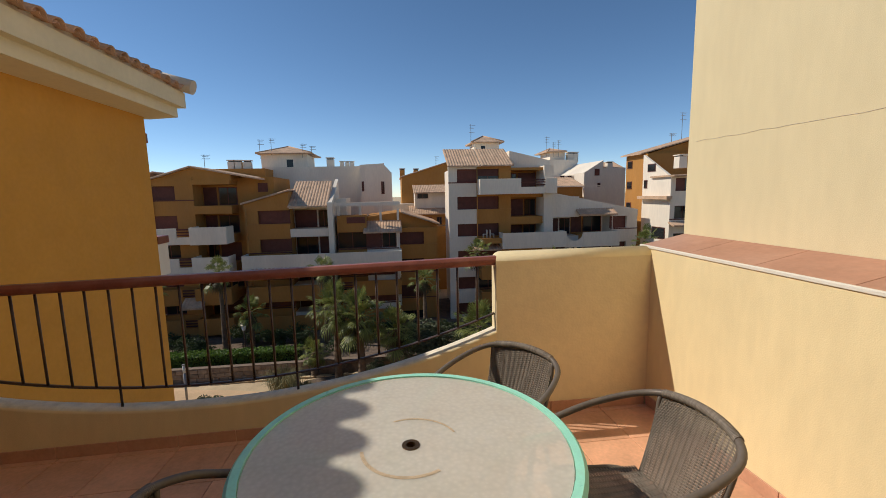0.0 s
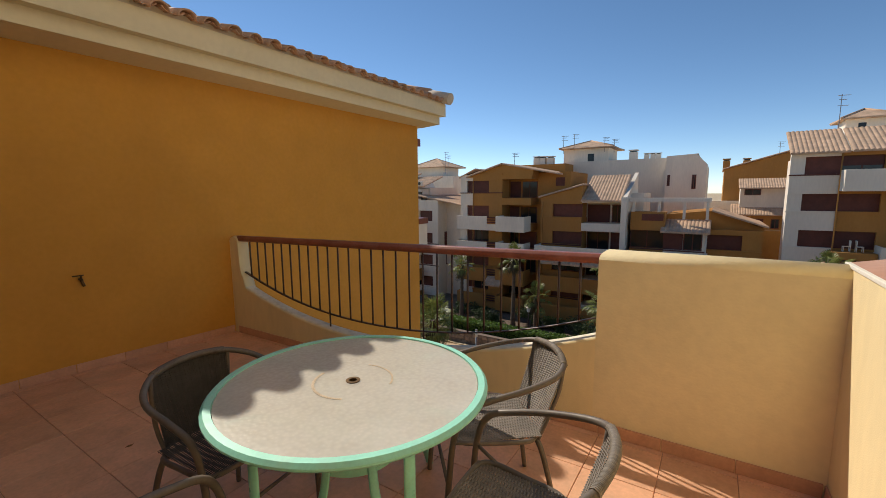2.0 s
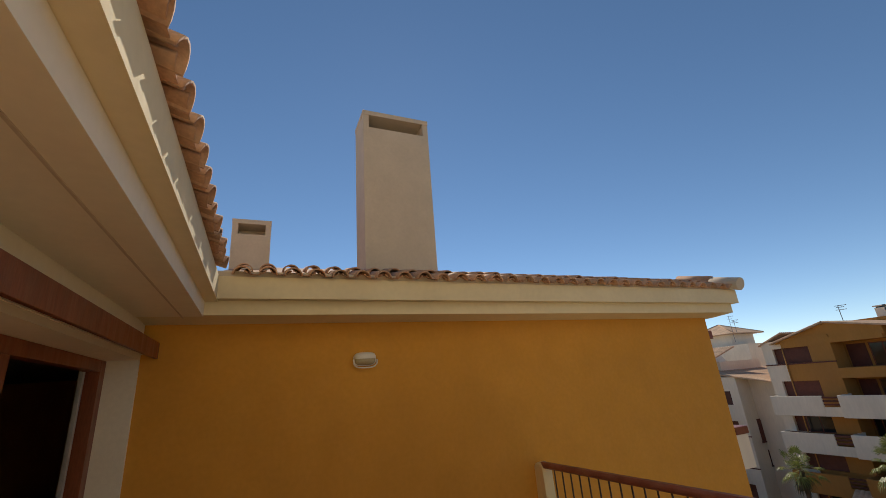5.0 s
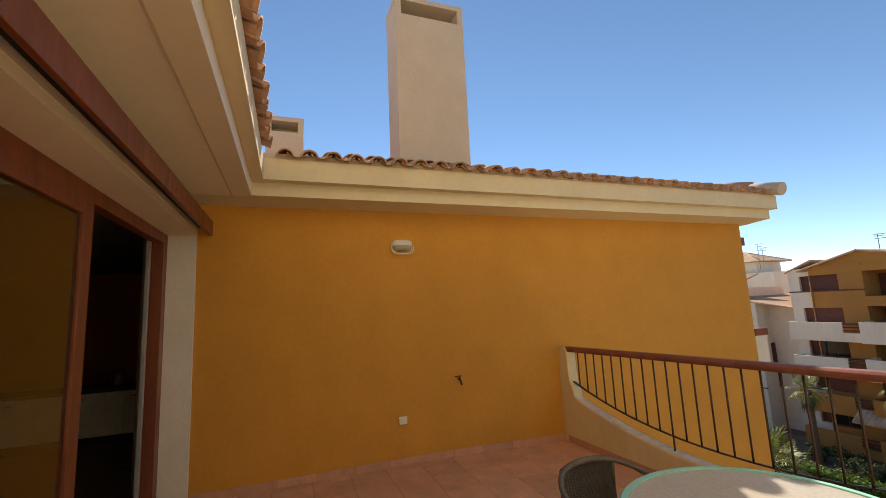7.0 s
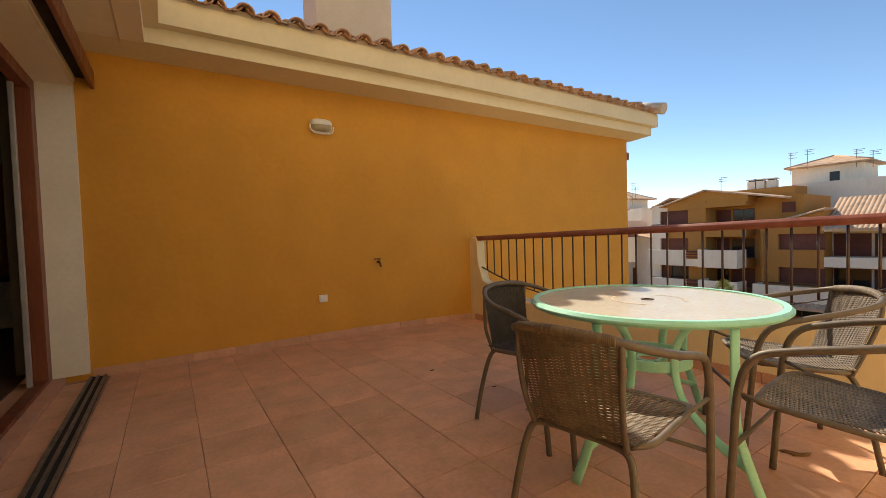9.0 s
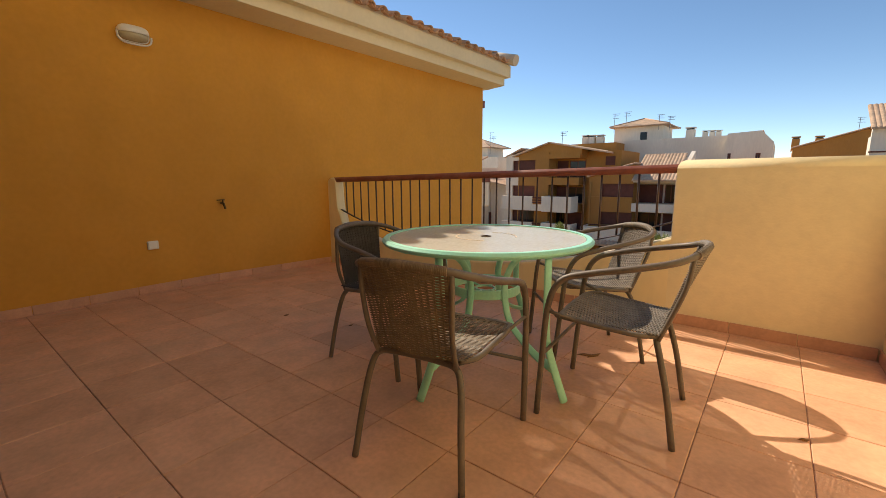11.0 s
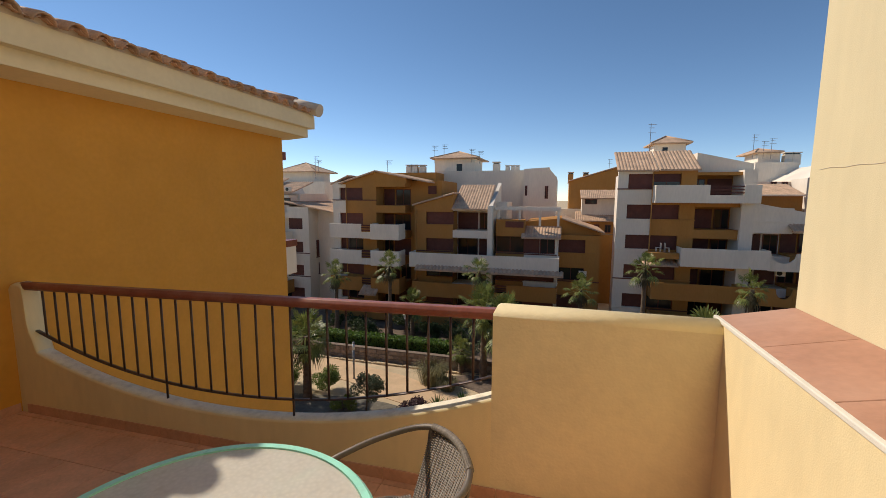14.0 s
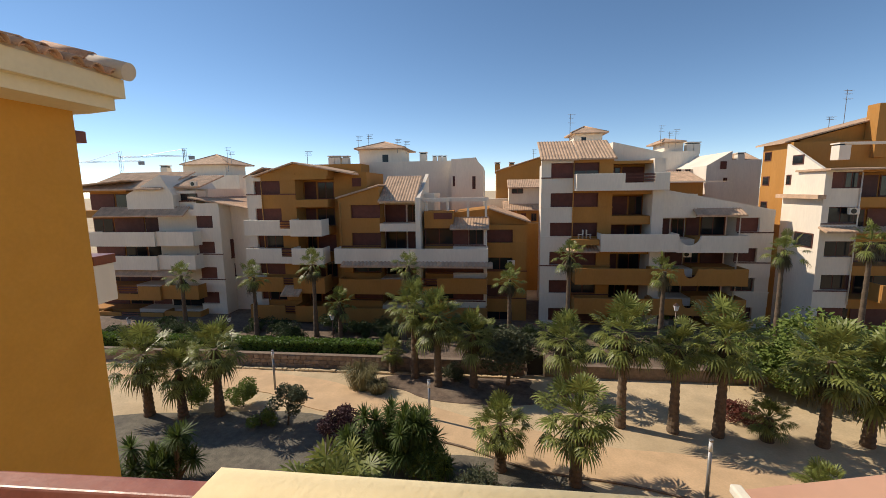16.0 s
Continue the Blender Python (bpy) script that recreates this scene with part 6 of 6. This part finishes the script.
piece("crown", CROWNS[1], Matrix.Translation((-2.2, 19.3, GZ + 2.0)) @ Matrix.Diagonal((2.6, 2.6, 2.2, 1)), low)

for x, y, h in LAMPS:
    l = thing("park_light", "slim grey park light with a white top", "park light", (x, y, GZ), "park lights")
    bm = bmesh.new()
    tube(bm, [(x, y, GZ), (x, y, GZ + h * 0.8)], 0.085, 10)
    part("post", bm, POST_M, l)
    bm = bmesh.new()
    tube(bm, [(x, y, GZ + h * 0.8), (x, y, GZ + h * 0.97)], 0.09, 10)
    part("diffuser", bm, LAMP_W, l, "white light cover")
    bm = bmesh.new()
    tube(bm, [(x, y, GZ + h * 0.97), (x, y, GZ + h)], 0.1, 10)
    part("cap", bm, POST_M, l)
for x, y, h in LANTERNS:
    l = thing("street_lantern", "small white lantern on a dark post", "lantern", (x, y, GZ), "garden lanterns")
    bm = bmesh.new()
    tube(bm, [(x, y, GZ), (x, y, GZ + h - 0.3)], 0.05, 6)
    part("post", bm, RAIL_M, l)
    bm = bmesh.new()
    bmesh.ops.create_cone(bm, cap_ends=True, segments=6, radius1=0.14, radius2=0.26, depth=0.5, matrix=Matrix.Translation((x, y, GZ + h)))
    part("lantern", bm, LAMP_W, l)
    bm = bmesh.new()
    bmesh.ops.create_cone(bm, cap_ends=True, segments=6, radius1=0.3, radius2=0.05, depth=0.22, matrix=Matrix.Translation((x, y, GZ + h + 0.36)))
    part("roof", bm, RAIL_M, l)
# brown rafter end and the balcony corner beyond the near end wall
rf = thing("rafter_end", "short red-brown beam end beside the ochre wall", "beam", (-0.2, 7.85, 2.37))
part("beam", B(-0.32, -0.085, 7.701, 7.91, 2.37, 2.505, 0.006), REDW, rf)
nb_ = thing("side_balcony", "white balcony corner with a brown cap beyond the ochre wall", "balcony", (-0.3, 7.85, 0.45))
part("parapet", B(-0.6, 0.0, 7.701, 7.98, 0.45, 0.92, 0.01), F_WHITE, nb_)
part("cap", B(-0.6, 0.012, 7.701, 8.0, 0.921, 1.03, 0.008), REDW, nb_, "red-brown cap")

# ---- floor, skirting and ledge tiles ----
PT = 0.365


def tile_mesh(w, d, t=0.012, name="tile"):
    return mesh_of(name, vbox(bmesh.new(), -w / 2, w / 2, -d / 2, d / 2, 0, t, 0.0022, 1), FLOOR_T)


def cut(lo, hi, line, pitch):
    """Joint lines between lo and hi that pass through line."""
    k = math.ceil((lo - line) / pitch + 0.06)
    ps = [lo]
    while line + k * pitch < hi - 0.02:
        ps.append(line + k * pitch)
        k += 1
    return ps + [hi]


tr = random.Random(9)
meshes = {}
xs = cut(0.0, 5.205, 4.84, PT)
ys = cut(0.13, 4.04, 0.70, PT)
for a, b in zip(xs, xs[1:]):
    for c, d in zip(ys, ys[1:]):
        key = (round(b - a, 3), round(d - c, 3))
        if key not in meshes:
            meshes[key] = tile_mesh(key[0] - 0.0035, key[1] - 0.0035)
        mx_, my_ = (a + b) / 2, (c + d) / 2
        fx_ = -0.83 if mx_ < 3.5 else 0.0
        fy_ = -1.49 if my_ > 2.5 else 0.0
        piece("tile", meshes[key], pose(mx_, my_, fall(mx_, my_) - 0.012 + tr.uniform(-0.0008, 0.0004), fy_ + tr.uniform(-0.1, 0.1), fx_ + tr.uniform(-0.1, 0.1), tr.uniform(-0.15, 0.15)), floor)
key = tile_mesh(PT - 0.005, 0.165, name="tile")
for a, b in zip(xs[1:], xs[2:]):
    piece("tile", key, pose((a + b) / 2, -0.074, fall((a + b) / 2, 0) - 0.012, 0, -0.83 if (a + b) / 2 < 3.5 else 0), floor)

skirt = thing("baseboard", "terracotta skirting tiles round the terrace", "skirting", (0, 0, 0), kind="structure")


def skirt_mesh(l):
    return mesh_of("tile", vbox(bmesh.new(), -l / 2 + 0.002, l / 2 - 0.002, -0.005, 0.005, 0, 0.078, 0.002, 1), SKIRT_T)


full = skirt_mesh(PT)
for x in [5.192 - PT / 2 - PT * i for i in range(14)]:
    piece("tile", full, pose(x, 4.0345, fall(x, 4.03), 0, -0.83 if x < 3.5 else 0, 0), skirt)
for y in [4.028 - PT / 2 - PT * i for i in range(11)]:
    dn = -1.49 if y > 2.5 else 0
    piece("tile", full, pose(0.0055, y, fall(0, y), 0, 0, 90) @ Matrix.Rotation(radians(-dn), 4, "Y"), skirt)
    piece("tile", full, pose(5.1995, y, fall(5.2, y), 0, 0, 90) @ Matrix.Rotation(radians(-dn), 4, "Y"), skirt)

ledge = thing("ledge_tiles", "terracotta tiles laid flat on the ledge", "ledge", (5.35, 2, H - 0.03), kind="structure")
lm = mesh_of("tile", vbox(bmesh.new(), -0.155, 0.190, -0.24, 0.24, 0, 0.022, 0.002, 1), LEDGE_T)
for i in range(18):
    piece("tile", lm, Matrix.Translation((5.365, YF1 - 0.245 - 0.483 * i, H + 0.012)) @ Matrix.Rotation(-0.205, 4, "Y"), ledge)
